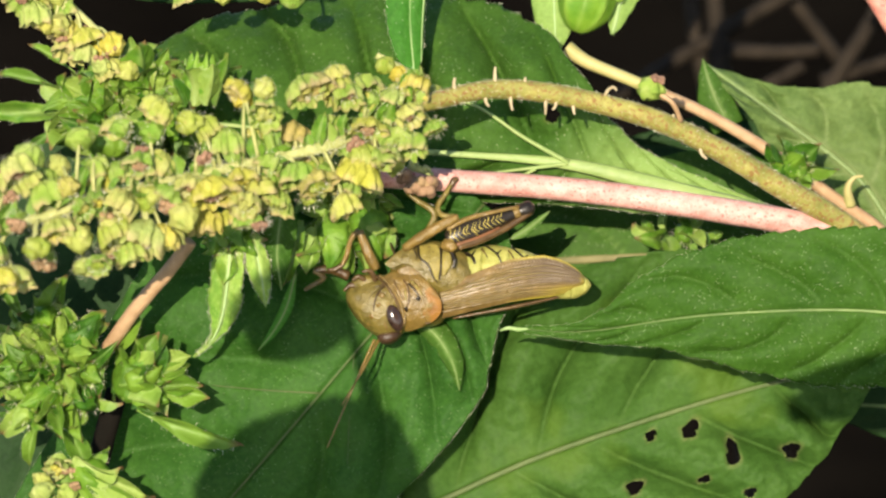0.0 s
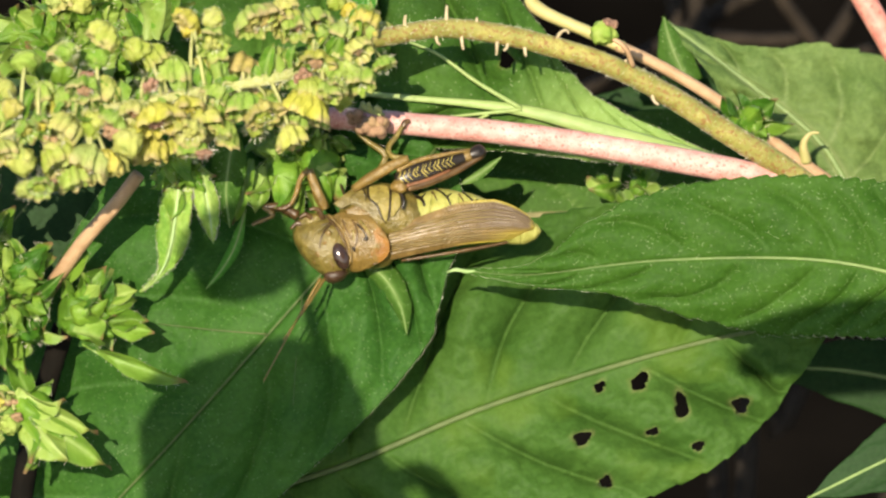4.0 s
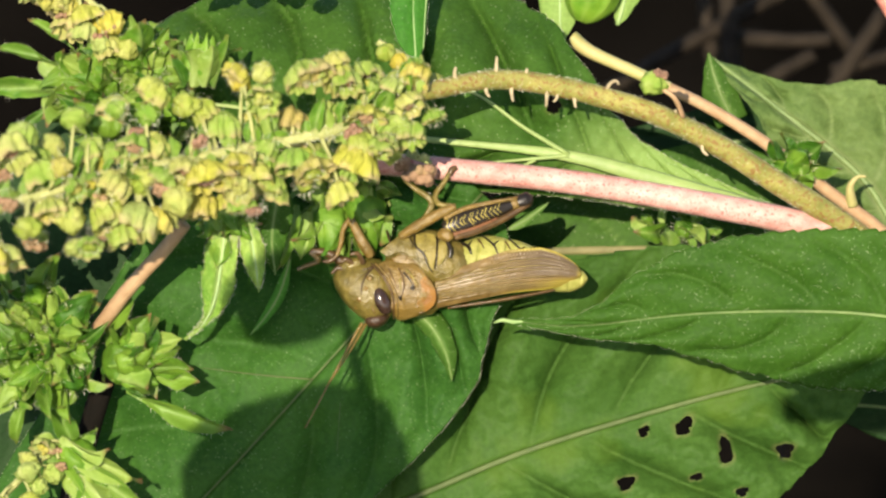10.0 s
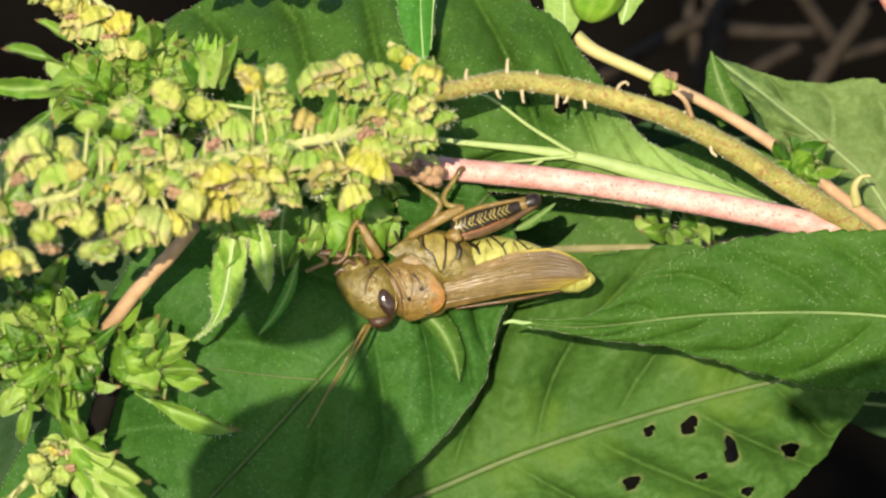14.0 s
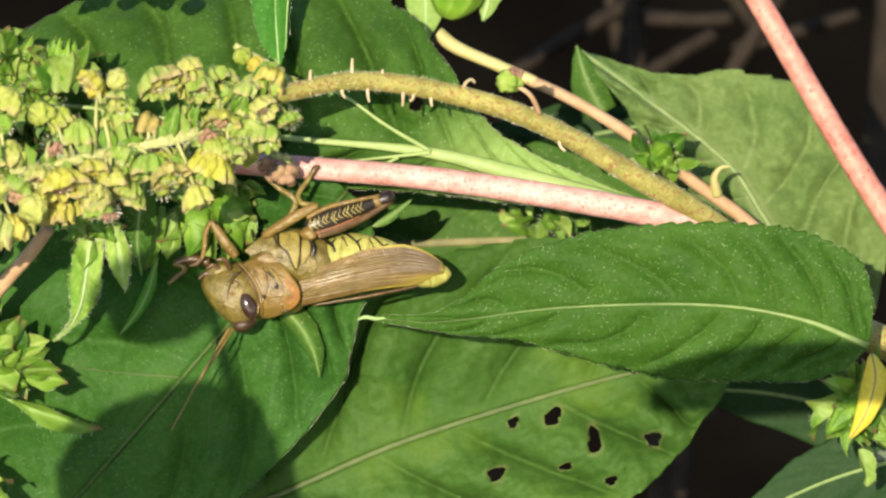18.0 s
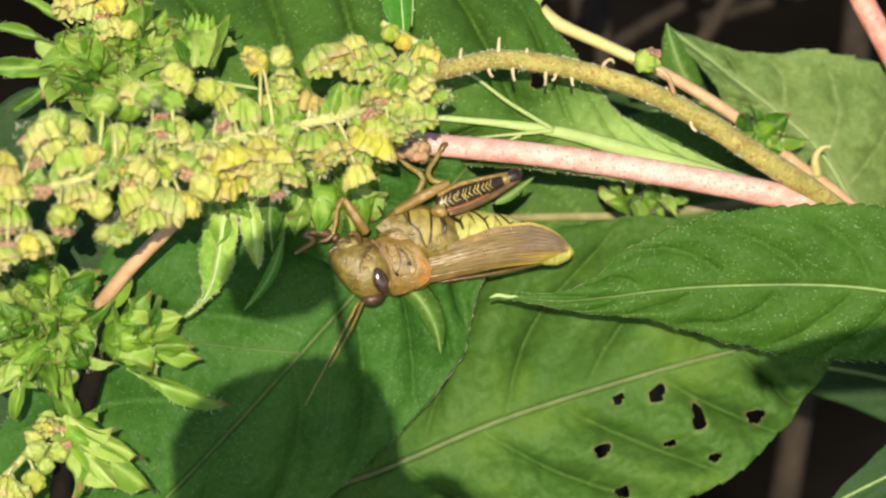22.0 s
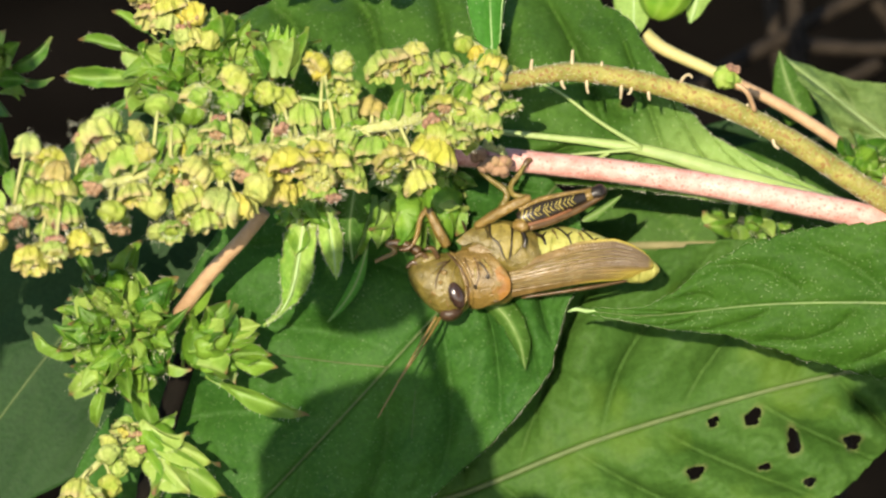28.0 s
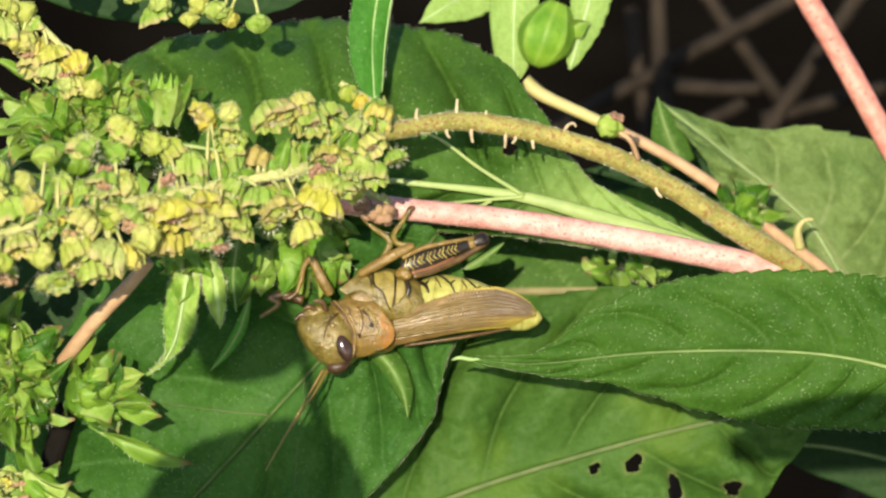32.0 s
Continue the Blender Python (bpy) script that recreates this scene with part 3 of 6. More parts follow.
leaf("large yellow-green leaf with chewed holes", LEAF_HOLED,
     [(-61.1, -61.1, -18), (-29.6, -47.3, -16.5), (-8.9, -40.2, -15.5), (13.8, -31.0, -15), (47.3, -21.4, -14.5), (64.0, -20.2, -14)], half=(25.6, 28.5),
     prof=((0, 0.02, 0.02), (0.1, 0.5, 0.5), (0.3, 0.9, 0.9), (0.5, 1, 1), (0.73, 0.77, 0.84), (0.86, 0.5, 0.5), (0.93, 0.28, 0.3), (1, 0, 0)),
     rows=330, cols=160, cup=0.03, veins=10, reach=0.2, bend=1.15, rough=1.1, relief=4.2, groove=0.7, serr=40, tooth=0.02, wave=0.9, seed=4, midrib=(VEIN_DULL, 0.55, 0.28, -0.1), vein_amt=0.12, vein_w=0.7,
     holes=((34.5, -28.2, 1.0, 1.7, -35), (40.9, -32.1, 0.9, 2.1, 10), (49.9, -31.7, 1.3, 1.2, 0), (25.8, -36.8, 1.3, 1.0, 20), (36.5, -35.8, 1.0, 0.5, 10), (28.4, -29.0, 0.6, 1.0, -20), (43.4, -38.0, 0.8, 0.7, 0), (29.3, -43.4, 1.0, 0.9, 0)))
leaf("large dark green leaf with branching pale veins", LEAF_UPPER,
     [(56, 1.5, -5.2), (35, 7.6, -4.2), (16.4, 12.7, -3.5), (-8, 15.5, -5), (-35, 20, -8), (-62, 22, -10)], half=(24, 7),
     prof=((0, 0.03, 0.1), (0.1, 0.07, 0.3), (0.2, 0.13, 0.5), (0.29, 0.2, 0.7), (0.35, 0.33, 0.8), (0.4, 0.58, 0.88), (0.45, 0.84, 0.92), (0.53, 1, 1), (0.68, 0.98, 1), (0.82, 0.72, 0.9), (0.93, 0.35, 0.5), (1, 0, 0)),
     rows=220, cols=110, cup=0.72, veins=10, reach=0.13, bend=1.4, rough=0.9, calm=(0.36, 0.5), fringe=0.3, relief=5.5, puff=0.6, groove=1.2, mid_w=16, mid_amt=0.8, mid_to=0.42, holes=((14.6, 20.3, 1.0, 1.3, 0),), serr=40, tooth=0.03, wave=0.3, seed=6, midrib=(VEIN_CREAM, 1.7, 0.2, 0.25, 1.4, 0.5, 0.3), vein_amt=0.0, vein_w=1.2,
     ribs=(([(17, 12.8, -3), (10, 17, -2.6), (3.8, 21.4, -2.6), (-3, 24, -3)], 0.38), ([(17, 12.7, -3), (10, 12.0, -2.8), (3, 11.4, -3.5)], 0.36), ([(12, 12, -2.8), (9, 10.5, -3.2), (7, 9, -4)], 0.3)))
leaf("broad dark green leaf under the insect", LEAF_DARK,
     [(4, 7, -5), (-6, -4, -3), (-14.6, -13.6, -2.5), (-36.4, -37.7, -5), (-60, -62, -9), (-80, -84, -12)], half=(34, 19.5),
     prof=((0, 0.25, 0.2), (0.05, 0.45, 0.45), (0.09, 0.6, 0.57), (0.14, 0.72, 0.68), (0.26, 0.92, 0.86), (0.33, 0.97, 0.96), (0.45, 1, 1), (0.7, 0.75, 0.75), (0.9, 0.3, 0.3), (1, 0, 0)),
     rows=230, cols=130, cup=0.07, veins=8, reach=0.2, relief=2.6, groove=0.6, rough=0.9, bend=1.25, fringe=0.16, serr=36, tooth=0.004, wave=0.5, seed=8, midrib=(VEIN_DULL, 0.17, 0.1, 0.03), vein_amt=0.15, vein_w=0.6,
     ribs=(([(-21.5, -21.2, -2.6), (-29, -20.6, -2.6), (-38, -19.6, -3.4)], 0.15), ([(-16.2, -15.5, -2.4), (-16.9, -22, -2.2), (-17.6, -32, -2.6)], 0.1)))
leaf("dark green leaf, shade in its colour, behind the flower clusters", LEAF_SHADE,
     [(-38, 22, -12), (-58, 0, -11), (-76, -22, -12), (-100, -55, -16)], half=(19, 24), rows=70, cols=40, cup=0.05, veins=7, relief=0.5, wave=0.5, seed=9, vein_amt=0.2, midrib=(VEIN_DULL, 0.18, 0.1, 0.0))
leaf("pale olive-green leaf with a folded tip", LEAF_BACK,
     [(80, -16, -31), (68, 0.5, -32), (61.5, 10.3, -33), (49, 20.5, -33.5), (38.6, 28.3, -33)], half=(17.2, 9),
     prof=((0, 0.3, 0.3), (0.12, 0.85, 0.7), (0.3, 1, 1), (0.5, 0.95, 0.95), (0.62, 0.7, 0.75), (0.72, 0.36, 0.5), (0.8, 0.2, 0.3), (0.9, 0.1, 0.18), (1, 0, 0)),
     rows=140, cols=80, cup=0.1, veins=6, reach=0.2, relief=1.9, groove=0.2, rough=1.3, serr=20, tooth=0.05, wave=1.6, seed=10, mid_w=2.2, mid_amt=0.9, midrib=(VEIN_OLIVE, 0.55, 0.3, 0.0), vein_amt=0.45, vein_w=1.5)
leaf("small folded green leaf tip behind the stems", LEAF_UPPER,
     [(42, 18.5, -32), (40, 22.6, -31.5), (38.8, 26, -31.5), (38, 29.2, -32)], half=(2.6, 3.0), prof=((0, 0.9, 0.9), (0.35, 1, 0.95), (0.7, 0.55, 0.5), (1, 0.02, 0.02)), rows=30, cols=16, cup=0.35, veins=4, relief=0.2, seed=40, vein_amt=0.3, midrib=(VEIN_OLIVE, 0.2, 0.08, 0.05))
leaf("green leaf far behind the pink stem", LEAF_UPPER,
     [(66, 3, -37), (45, 0, -37.5), (31, -1.2, -38), (9.5, -1.9, -39), (-30, -5, -42)], half=(16, 15), rows=90, cols=50, cup=0.04, veins=6, relief=0.5, groove=0.2, rough=0.5, wave=0.5, seed=11, midrib=(VEIN_TAN, 0.85, 0.5, 0.0), vein_amt=0.3)
leaf("dark green leaf, shade in its colour, behind the arched stem", LEAF_SHADE,
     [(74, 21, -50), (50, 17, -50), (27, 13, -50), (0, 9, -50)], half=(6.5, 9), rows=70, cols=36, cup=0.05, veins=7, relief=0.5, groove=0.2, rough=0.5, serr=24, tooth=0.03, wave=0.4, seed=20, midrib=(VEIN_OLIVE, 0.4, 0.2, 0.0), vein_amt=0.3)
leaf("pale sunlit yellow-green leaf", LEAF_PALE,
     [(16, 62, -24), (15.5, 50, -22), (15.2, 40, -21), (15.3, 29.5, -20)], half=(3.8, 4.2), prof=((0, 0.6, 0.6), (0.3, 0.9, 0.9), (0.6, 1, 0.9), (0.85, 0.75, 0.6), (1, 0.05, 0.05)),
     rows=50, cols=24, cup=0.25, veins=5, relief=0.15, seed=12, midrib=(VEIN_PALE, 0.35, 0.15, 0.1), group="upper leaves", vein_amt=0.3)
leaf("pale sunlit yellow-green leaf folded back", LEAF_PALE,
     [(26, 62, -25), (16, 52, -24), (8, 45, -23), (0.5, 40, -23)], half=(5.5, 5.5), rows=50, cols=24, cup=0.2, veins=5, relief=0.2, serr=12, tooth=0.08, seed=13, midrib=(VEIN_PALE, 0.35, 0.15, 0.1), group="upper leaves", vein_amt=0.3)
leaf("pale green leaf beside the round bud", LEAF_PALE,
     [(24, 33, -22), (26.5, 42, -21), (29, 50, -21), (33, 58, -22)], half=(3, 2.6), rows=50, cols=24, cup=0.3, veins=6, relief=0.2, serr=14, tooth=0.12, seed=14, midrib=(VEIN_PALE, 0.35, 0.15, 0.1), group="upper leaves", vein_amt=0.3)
leaf("narrow upright dark green leaf", LEAF_SMALL,
     [(-3, 62, -5), (-5, 48, -3.5), (-6.5, 37, -2.6), (-6, 26, -1.5)], half=(3.6, 2.4), prof=((0, 0.5, 0.5), (0.4, 0.95, 0.9), (0.65, 1, 1), (0.85, 0.8, 0.75), (1, 0.15, 0.15)),
     rows=60, cols=24, cup=0.12, veins=6, relief=0.2, serr=18, tooth=0.05, seed=15, face=(0.25, 0, 1), rough=0.4, fringe=0.3, midrib=(VEIN_PALE, 0.2, 0.1, 0.05), vein_amt=0.3, ribs=(([(-1.6, 52, -2.6), (-3.4, 44, -2.2), (-4.5, 36, -1.6), (-4.9, 28.5, -0.8)], 0.2),))
leaf("small green leaf folded under the insect", LEAF_UPPER,
     [(-9, -9, -1.5), (-4, -12.5, -0.8), (-1.3, -17, -0.8), (-0.3, -21.3, -1.4)], half=(1.5, 2.2), rows=40, cols=16, cup=0.7, serr=9, tooth=0.08, rough=0.3, veins=5, relief=0.1, seed=16, midrib=(VEIN_OLIVE, 0.12, 0.06, 0.05), vein_amt=0.3)
leaf("dark green leaf, shade in its colour, behind the upper flowers", LEAF_SHADE,
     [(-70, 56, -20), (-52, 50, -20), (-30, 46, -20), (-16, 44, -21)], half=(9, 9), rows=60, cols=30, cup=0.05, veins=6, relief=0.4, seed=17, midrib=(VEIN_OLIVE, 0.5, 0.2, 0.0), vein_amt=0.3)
leaf("dark leaf, shade in its colour, at the lower edge", LEAF_SHADE,
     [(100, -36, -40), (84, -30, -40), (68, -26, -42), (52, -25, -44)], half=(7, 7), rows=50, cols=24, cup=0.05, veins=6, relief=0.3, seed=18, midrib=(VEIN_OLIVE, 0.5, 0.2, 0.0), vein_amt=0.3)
leaf("dark green leaf hanging under the spike", LEAF_FRONT,
     [(-25.5, 9, 9), (-26.5, 4, 8), (-27, -0.5, 7), (-26.5, -5.5, 6)], half=(2.8, 2.6), rows=40, cols=18, cup=0.2, veins=6, relief=0.3, serr=10, tooth=0.1, seed=41, vein_amt=0.3, midrib=(VEIN_OLIVE, 0.2, 0.1, 0.05))
leaf("long pale streaked bract hanging from the spike", LEAF_STREAK,
     [(-33.6, 4, 9), (-34.2, -2, 9), (-35.2, -8.5, 8.5), (-36.8, -12.4, 8), (-39.8, -15.2, 7.5)], half=(2.5, 2.2), prof=((0, 0.5, 0.5), (0.2, 0.95, 0.9), (0.45, 1, 1), (0.62, 0.5, 0.6), (0.75, 0.2, 0.22), (1, 0.06, 0.06)),
     rows=70, cols=20, cup=0.3, veins=6, reach=0.5, relief=0.6, rough=0.9, wave=0.8, serr=8, tooth=0.16, fringe=0.4, seed=46, vein_amt=0.6, midrib=(VEIN_PALE, 0.3, 0.1, 0.05))
leaf("short pale bract hanging from the spike", LEAF_STREAK,
     [(-30.5, 3, 9), (-29.8, -1, 9), (-29.2, -4.6, 8.6), (-28.8, -8, 8)], half=(1.7, 1.5), rows=40, cols=16, cup=0.3, veins=4, reach=0.4, relief=0.5, rough=0.8, wave=0.6, serr=6, tooth=0.16, fringe=0.4, seed=47, vein_amt=0.5, midrib=(VEIN_PALE, 0.25, 0.1, 0.05))
leaf("slender green leaf hanging in shade", LEAF_SMALL,
     [(-24.5, -3, 2.5), (-26, -8, 2), (-28, -11.5, 1.5), (-30.5, -14.5, 1)], half=(0.9, 0.9), rows=30, cols=12, cup=0.3, veins=4, relief=0.1, seed=42, vein_amt=0.2, midrib=(VEIN_OLIVE, 0.15, 0.08, 0.05))
leaf("small green leaf behind the insect's knee", LEAF_UPPER,
     [(8, 1.5, -3), (10, 2.6, -3), (12, 4, -3), (14, 5.6, -3)], half=(0.8, 0.8), rows=30, cols=12, cup=0.3, veins=4, relief=0.1, seed=43, vein_amt=0.4, midrib=(VEIN_OLIVE, 0.15, 0.06, 0.05))
leaf("small yellow withering leaf at a joint", LEAF_YELLOW,
     [(83.5, -18, 9), (84, -22, 11), (82.5, -27, 12), (80, -31, 11)], half=(2.0, 1.9), rows=30, cols=12, cup=0.4, veins=4, relief=0.2, seed=44, vein_amt=0.4, midrib=(VEIN_TAN, 0.15, 0.08, 0.1))
leaf("dark leaf with whitish blotches", LEAF_BLOTCHED,
     [(110, -30, -16), (92, -34, -14), (76, -38.5, -13), (60, -46, -13)], half=(7, 8), rows=60, cols=30, cup=0.08, veins=6, relief=0.3, serr=14, tooth=0.05, seed=45, vein_amt=0.3, midrib=(VEIN_OLIVE, 0.4, 0.2, 0.05))
# added unseen shoot between plant and sun: leaves by the places that they shade
SHADE = (
    ([(-6, -41, -3), (-16, -42, -3), (-28, -42.5, -3), (-41, -43, -3)], 20),
    ([(-17.5, -7.2, -3), (-22, -8.6, -3), (-27, -10.4, -3), (-32.5, -12.4, -3)], 6.6),
    ([(-84, 30, -12), (-88, 8, -12), (-93, -14, -12), (-100, -45, -12)], 14),
    ([(104, -21, 9), (88, -21, 9), (66, -20.8, 9), (47, -23.5, 9)], 4.6),
)


def build_shade_shoot():
    def sunward(p):
        return tuple(Vector(p) + SUN_WAY * (1100 - p[2]))

    at = (260, -1770, 1100)
    t = thing("shade_shoot", at, "added unseen tall shoot, its broad leaves casting shade", "shoot")
    low = sunward((14, -120, 0))
    v, f = tube(rel([at, (240, -900, 1100), low, sunward((12, -70, 0)), sunward((2, -43, 0)), sunward((-6, -41, -3)), sunward((-13, -25, -3)), sunward((-17.5, -7.2, -3))], at), [5, 4, 3, 2, 1.2, 0.8], 60, 8)
    part("stalk", mesh_from("stalk", v, f, ARCH), t)
    v, f = tube(rel([low, sunward((70, -95, 0)), sunward((125, -50, 9)), sunward((104, -21, 9))], at), [2, 1.5, 1, 0.8], 30, 8)
    part("side_stalk", mesh_from("side_stalk", v, f, ARCH), t)
    for mid, half in SHADE:
        me = leaf_mesh("blade", LEAF_DARK, mid=[sunward(p) for p in mid], half=(half, half), rows=40, cols=20, face=SUN_WAY, at=at, seed=51, relief=0.3, serr=14, tooth=0.04,
                       prof=((0, 0.5, 0.5), (0.1, 0.85, 0.85), (0.4, 1, 1), (0.75, 0.85, 0.85), (0.92, 0.62, 0.62), (1, 0.4, 0.4)))
        thicken(part("blade", me, t))


build_shade_shoot()


def build_shade_bough():
    """An added leafy bough, out of view, that keeps the ground behind the plant in shade."""
    rnd = random.Random(61)
    t = new("shade_bough")
    t.matrix_world = STAGE @ Matrix.Translation((0.49, 0.06, 0.8)) @ STAGE.to_3x3().to_4x4().inverted()
    tagged(t, "added unseen leafy bough that blocks the sun from the ground", "bough")
    verts, faces = [], []
    for k in range(3600):
        p = Vector((rnd.uniform(-1, 1), rnd.uniform(-1, 1), rnd.uniform(-1, 1)))
        if p.length > 0.9 + 0.35 * noise.noise(p * 2.3):
            continue
        p = Vector((p.x * 0.3, p.y * 0.46, p.z * 0.2))
        a = Vector((rnd.uniform(-1, 1), rnd.uniform(-1, 1), rnd.uniform(-0.5, 0.5))).normalized() * rnd.uniform(0.03, 0.05)
        b = a.cross(Vector((rnd.uniform(-0.4, 0.4), rnd.uniform(-0.4, 0.4), 1))).normalized() * 0.017
        o = len(verts)
        verts += [p - a, p - a * 0.2 + b, p + a, p - a * 0.2 - b]
        faces.append((o, o + 1, o + 2, o + 3))
    me = bpy.data.meshes.new("foliage")
    me.from_pydata(verts, [], faces)
    me.materials.append(LEAF_SHADE)
    f = new("foliage", me)
    f.parent = t
    tagged(f, kind="stuff")
    v, f = tube([(600, 300, 0), (330, 160, 10), (80, 0, 0), (-130, -220, 0)], [16, 12, 8, 4], 24, 8)
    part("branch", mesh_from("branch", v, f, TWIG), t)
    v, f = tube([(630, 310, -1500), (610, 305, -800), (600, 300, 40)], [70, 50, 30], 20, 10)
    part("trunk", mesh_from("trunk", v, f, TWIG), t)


build_shade_bough()


# ---- stems ----
def stem(label, material, pts, radii, name="stem", hair=(0, 0.4, 0.05), sides=14, k=70, group="", seed=1):
    at = pts[0]
    t = thing(name, at, label, "stem", group)
    p = rel(pts, at)
    v, f = tube(p, radii, k, sides, 1.0, 0.03, seed)
    part("stalk", mesh_from("stalk", v, f, material), t)
    if hair[0]:
        hv, hf = hairs(p, radii[0], hair[0], hair[1], hair[2], seed, radii=(radii[0], radii[-1]))
        part("hairs", mesh_from("hairs", hv, hf, HAIR, False), t, "short stiff pale hairs", kind="stuff")
    return t


PINK_LINE = [(76, -8, -9), (65, -1.5, -6), (53, 2.4, -4), (33.4, 6.2, -2), (16.4, 8.8, -1), (-4.5, 10.8, 0), (-14, 11.4, 1)]
stem("pink hairy stem that the insect holds", PINK, PINK_LINE, [2.2, 2.0, 1.8, 1.6], hair=(900, 0.5, 0.07), seed=21)
stem("stout pink stem standing behind", PINK_DEEP, [(56.6, 52, -27), (66.7, 35.4, -27), (78.8, 14.1, -27.5), (93, -10, -29), (106, -40, -30)], [1.75, 1.85, 1.95, 2.1], hair=(200, 0.3, 0.05), seed=22)
stem("pale yellow-green stem of the upper leaves", STEM_YELLOW, [(17, 31, -21.5), (20, 28.8, -21), (26, 26.1, -21), (32, 23.4, -21)], [1.2, 0.95, 0.9], seed=23)
stem("slender pinkish-brown hairy stem behind", STEM_BROWN, [(31, 23.8, -21), (38, 20.4, -21), (47, 14.8, -20.5), (57, 7.2, -20), (66, 0.2, -20), (84, -18, -20)], [0.88, 0.92, 1.0, 1.15], hair=(60, 0.3, 0.04), seed=24)
stem("thick green main stem of the plant", ARCH, [(80, -14, -8), (92, -24, -12), (100, -60, -14), (112, -400, -20), (120, -1150, -20)], [2.2, 3.0, 4.5, 7, 9], name="main_stem", seed=25)
stem("short tan curled stub on a stem", STEM_YELLOW, [(60, 5.5, -19.5), (59.6, 8.2, -18.5), (60.6, 9.8, -18), (62, 10, -18)], [0.9, 0.6, 0.3, 0.2], name="stub", k=20, seed=26)
stem("pinkish-brown stem of the lower flower cluster", STEM_BROWN, [(-39.4, 2, 15), (-42.9, -2.2, 13), (-48.7, -8.4, 10), (-56, -18, 5.5)], [1.0, 1.1, 1.1], hair=(80, 0.4, 0.05), seed=27)
stem("stem below the flower cluster, shade painted as near black", STEM_SHADE, [(-52, -20, 1), (-55, -30, 0), (-58, -42, -1), (-62, -70, -3)], [1.7, 1.7, 1.8], seed=28)

ARCH_LINE = [(80, -14, -8), (58, 2.7, -4), (48.8, 8.4, 0), (39.5, 14.1, 4), (29.8, 18.8, 8), (16.8, 22.4, 12), (6, 23.5, 16), (-4.8, 21.3, 22)]
RACHIS_LINE = [(-4.8, 21.3, 22), (-14.7, 16.3, 27), (-29.5, 12.9, 32), (-45, 9.5, 37), (-58.6, 5.8, 42), (-76, 0.5, 46), (-96, -7, 50)]


# ---- flower heads: bracts, cups and buds ----
def cup_mesh(name, material, seed, lobes=7, open_=0.6, size=2.2):
    """A nodding scalloped umbrella, ribbed from its crown to a browned, lobed rim towards -y; millimetres."""
    rnd = random.Random(seed)
    verts, faces, rim = [], [], []
    rings, sides = 14, lobes * 8
    lean = rnd.uniform(0, 6.28)
    for i in range(rings):
        s = i / (rings - 1)
        for j in range(sides):
            g = 2 * math.pi * j / sides
            lobe = abs(math.sin(lobes * g * 0.5 + 0.25 * math.sin(2 * s + seed)))
            soft = noise.noise((math.cos(g) * 1.4, s * 1.5, math.sin(g) * 1.4 + seed * 3.1))
            fine = noise.noise((math.cos(g) * 4, s * 6, math.sin(g) * 4 + seed))
            out = size * (0.12 + 0.98 * math.sin(min(1, s * (1.1 - 0.2 * open_)) * math.pi / 2)) * (1 + 0.32 * soft + 0.2 * fine)
            out *= 1 + (0.36 * lobe ** 0.6 - 0.24) * min(1, s * 1.6) + rnd.uniform(-0.03, 0.03)
            down = size * (0.75 - (1.45 - 0.45 * open_) * s ** 1.7) - 0.22 * size * (1 - lobe ** 0.5) * (s > 0.1) * min(1, s * 2) * 1.3 + rnd.uniform(-0.05, 0.05) * size
            down -= 0.5 * size * lobe * max(0, s - 0.7) / 0.3 * (1 - open_ * 0.5) + 0.16 * size * math.cos(g - lean) * s
            verts.append((out * math.cos(g), down, out * math.sin(g)))
            rim.append(max(0, min(1, (s - 0.82) / 0.18)) * max(0, min(1, 0.55 + 1.6 * soft + 0.5 * fine)))
    for i in range(rings - 1):
        for j in range(sides):
            u = (j + 1) % sides
            faces.append((i * sides + j, i * sides + u, (i + 1) * sides + u, (i + 1) * sides + j))
    faces.append(tuple(range(sides))[::-1])
    return mesh_from(name, verts, faces, material, True, {"rim": rim})


def floret_mesh(name, material, seed, count=8, size=0.75, spread=1.3):
    """A tuft of small rounded florets."""
    rnd = random.Random(seed)
    lists = []
    for k in range(count):
        g = k * 2.4
        r = spread * math.sqrt((k + 0.3) / count)
        c = Vector((r * math.cos(g), -0.9 - 0.3 * rnd.random(), r * math.sin(g)))
        q = size * rnd.uniform(0.7, 1.2)
        lists.append(loft([((c.x - q, c.y, c.z), 0.1, 0.1), ((c.x - q * 0.6, c.y, c.z), q * 0.75, q * 0.75), ((c.x, c.y, c.z), q, q), ((c.x + q * 0.6, c.y, c.z), q * 0.75, q * 0.75), ((c.x + q, c.y, c.z), 0.1, 0.1)], 8))
    return mesh_from(name, *joined(lists), material)


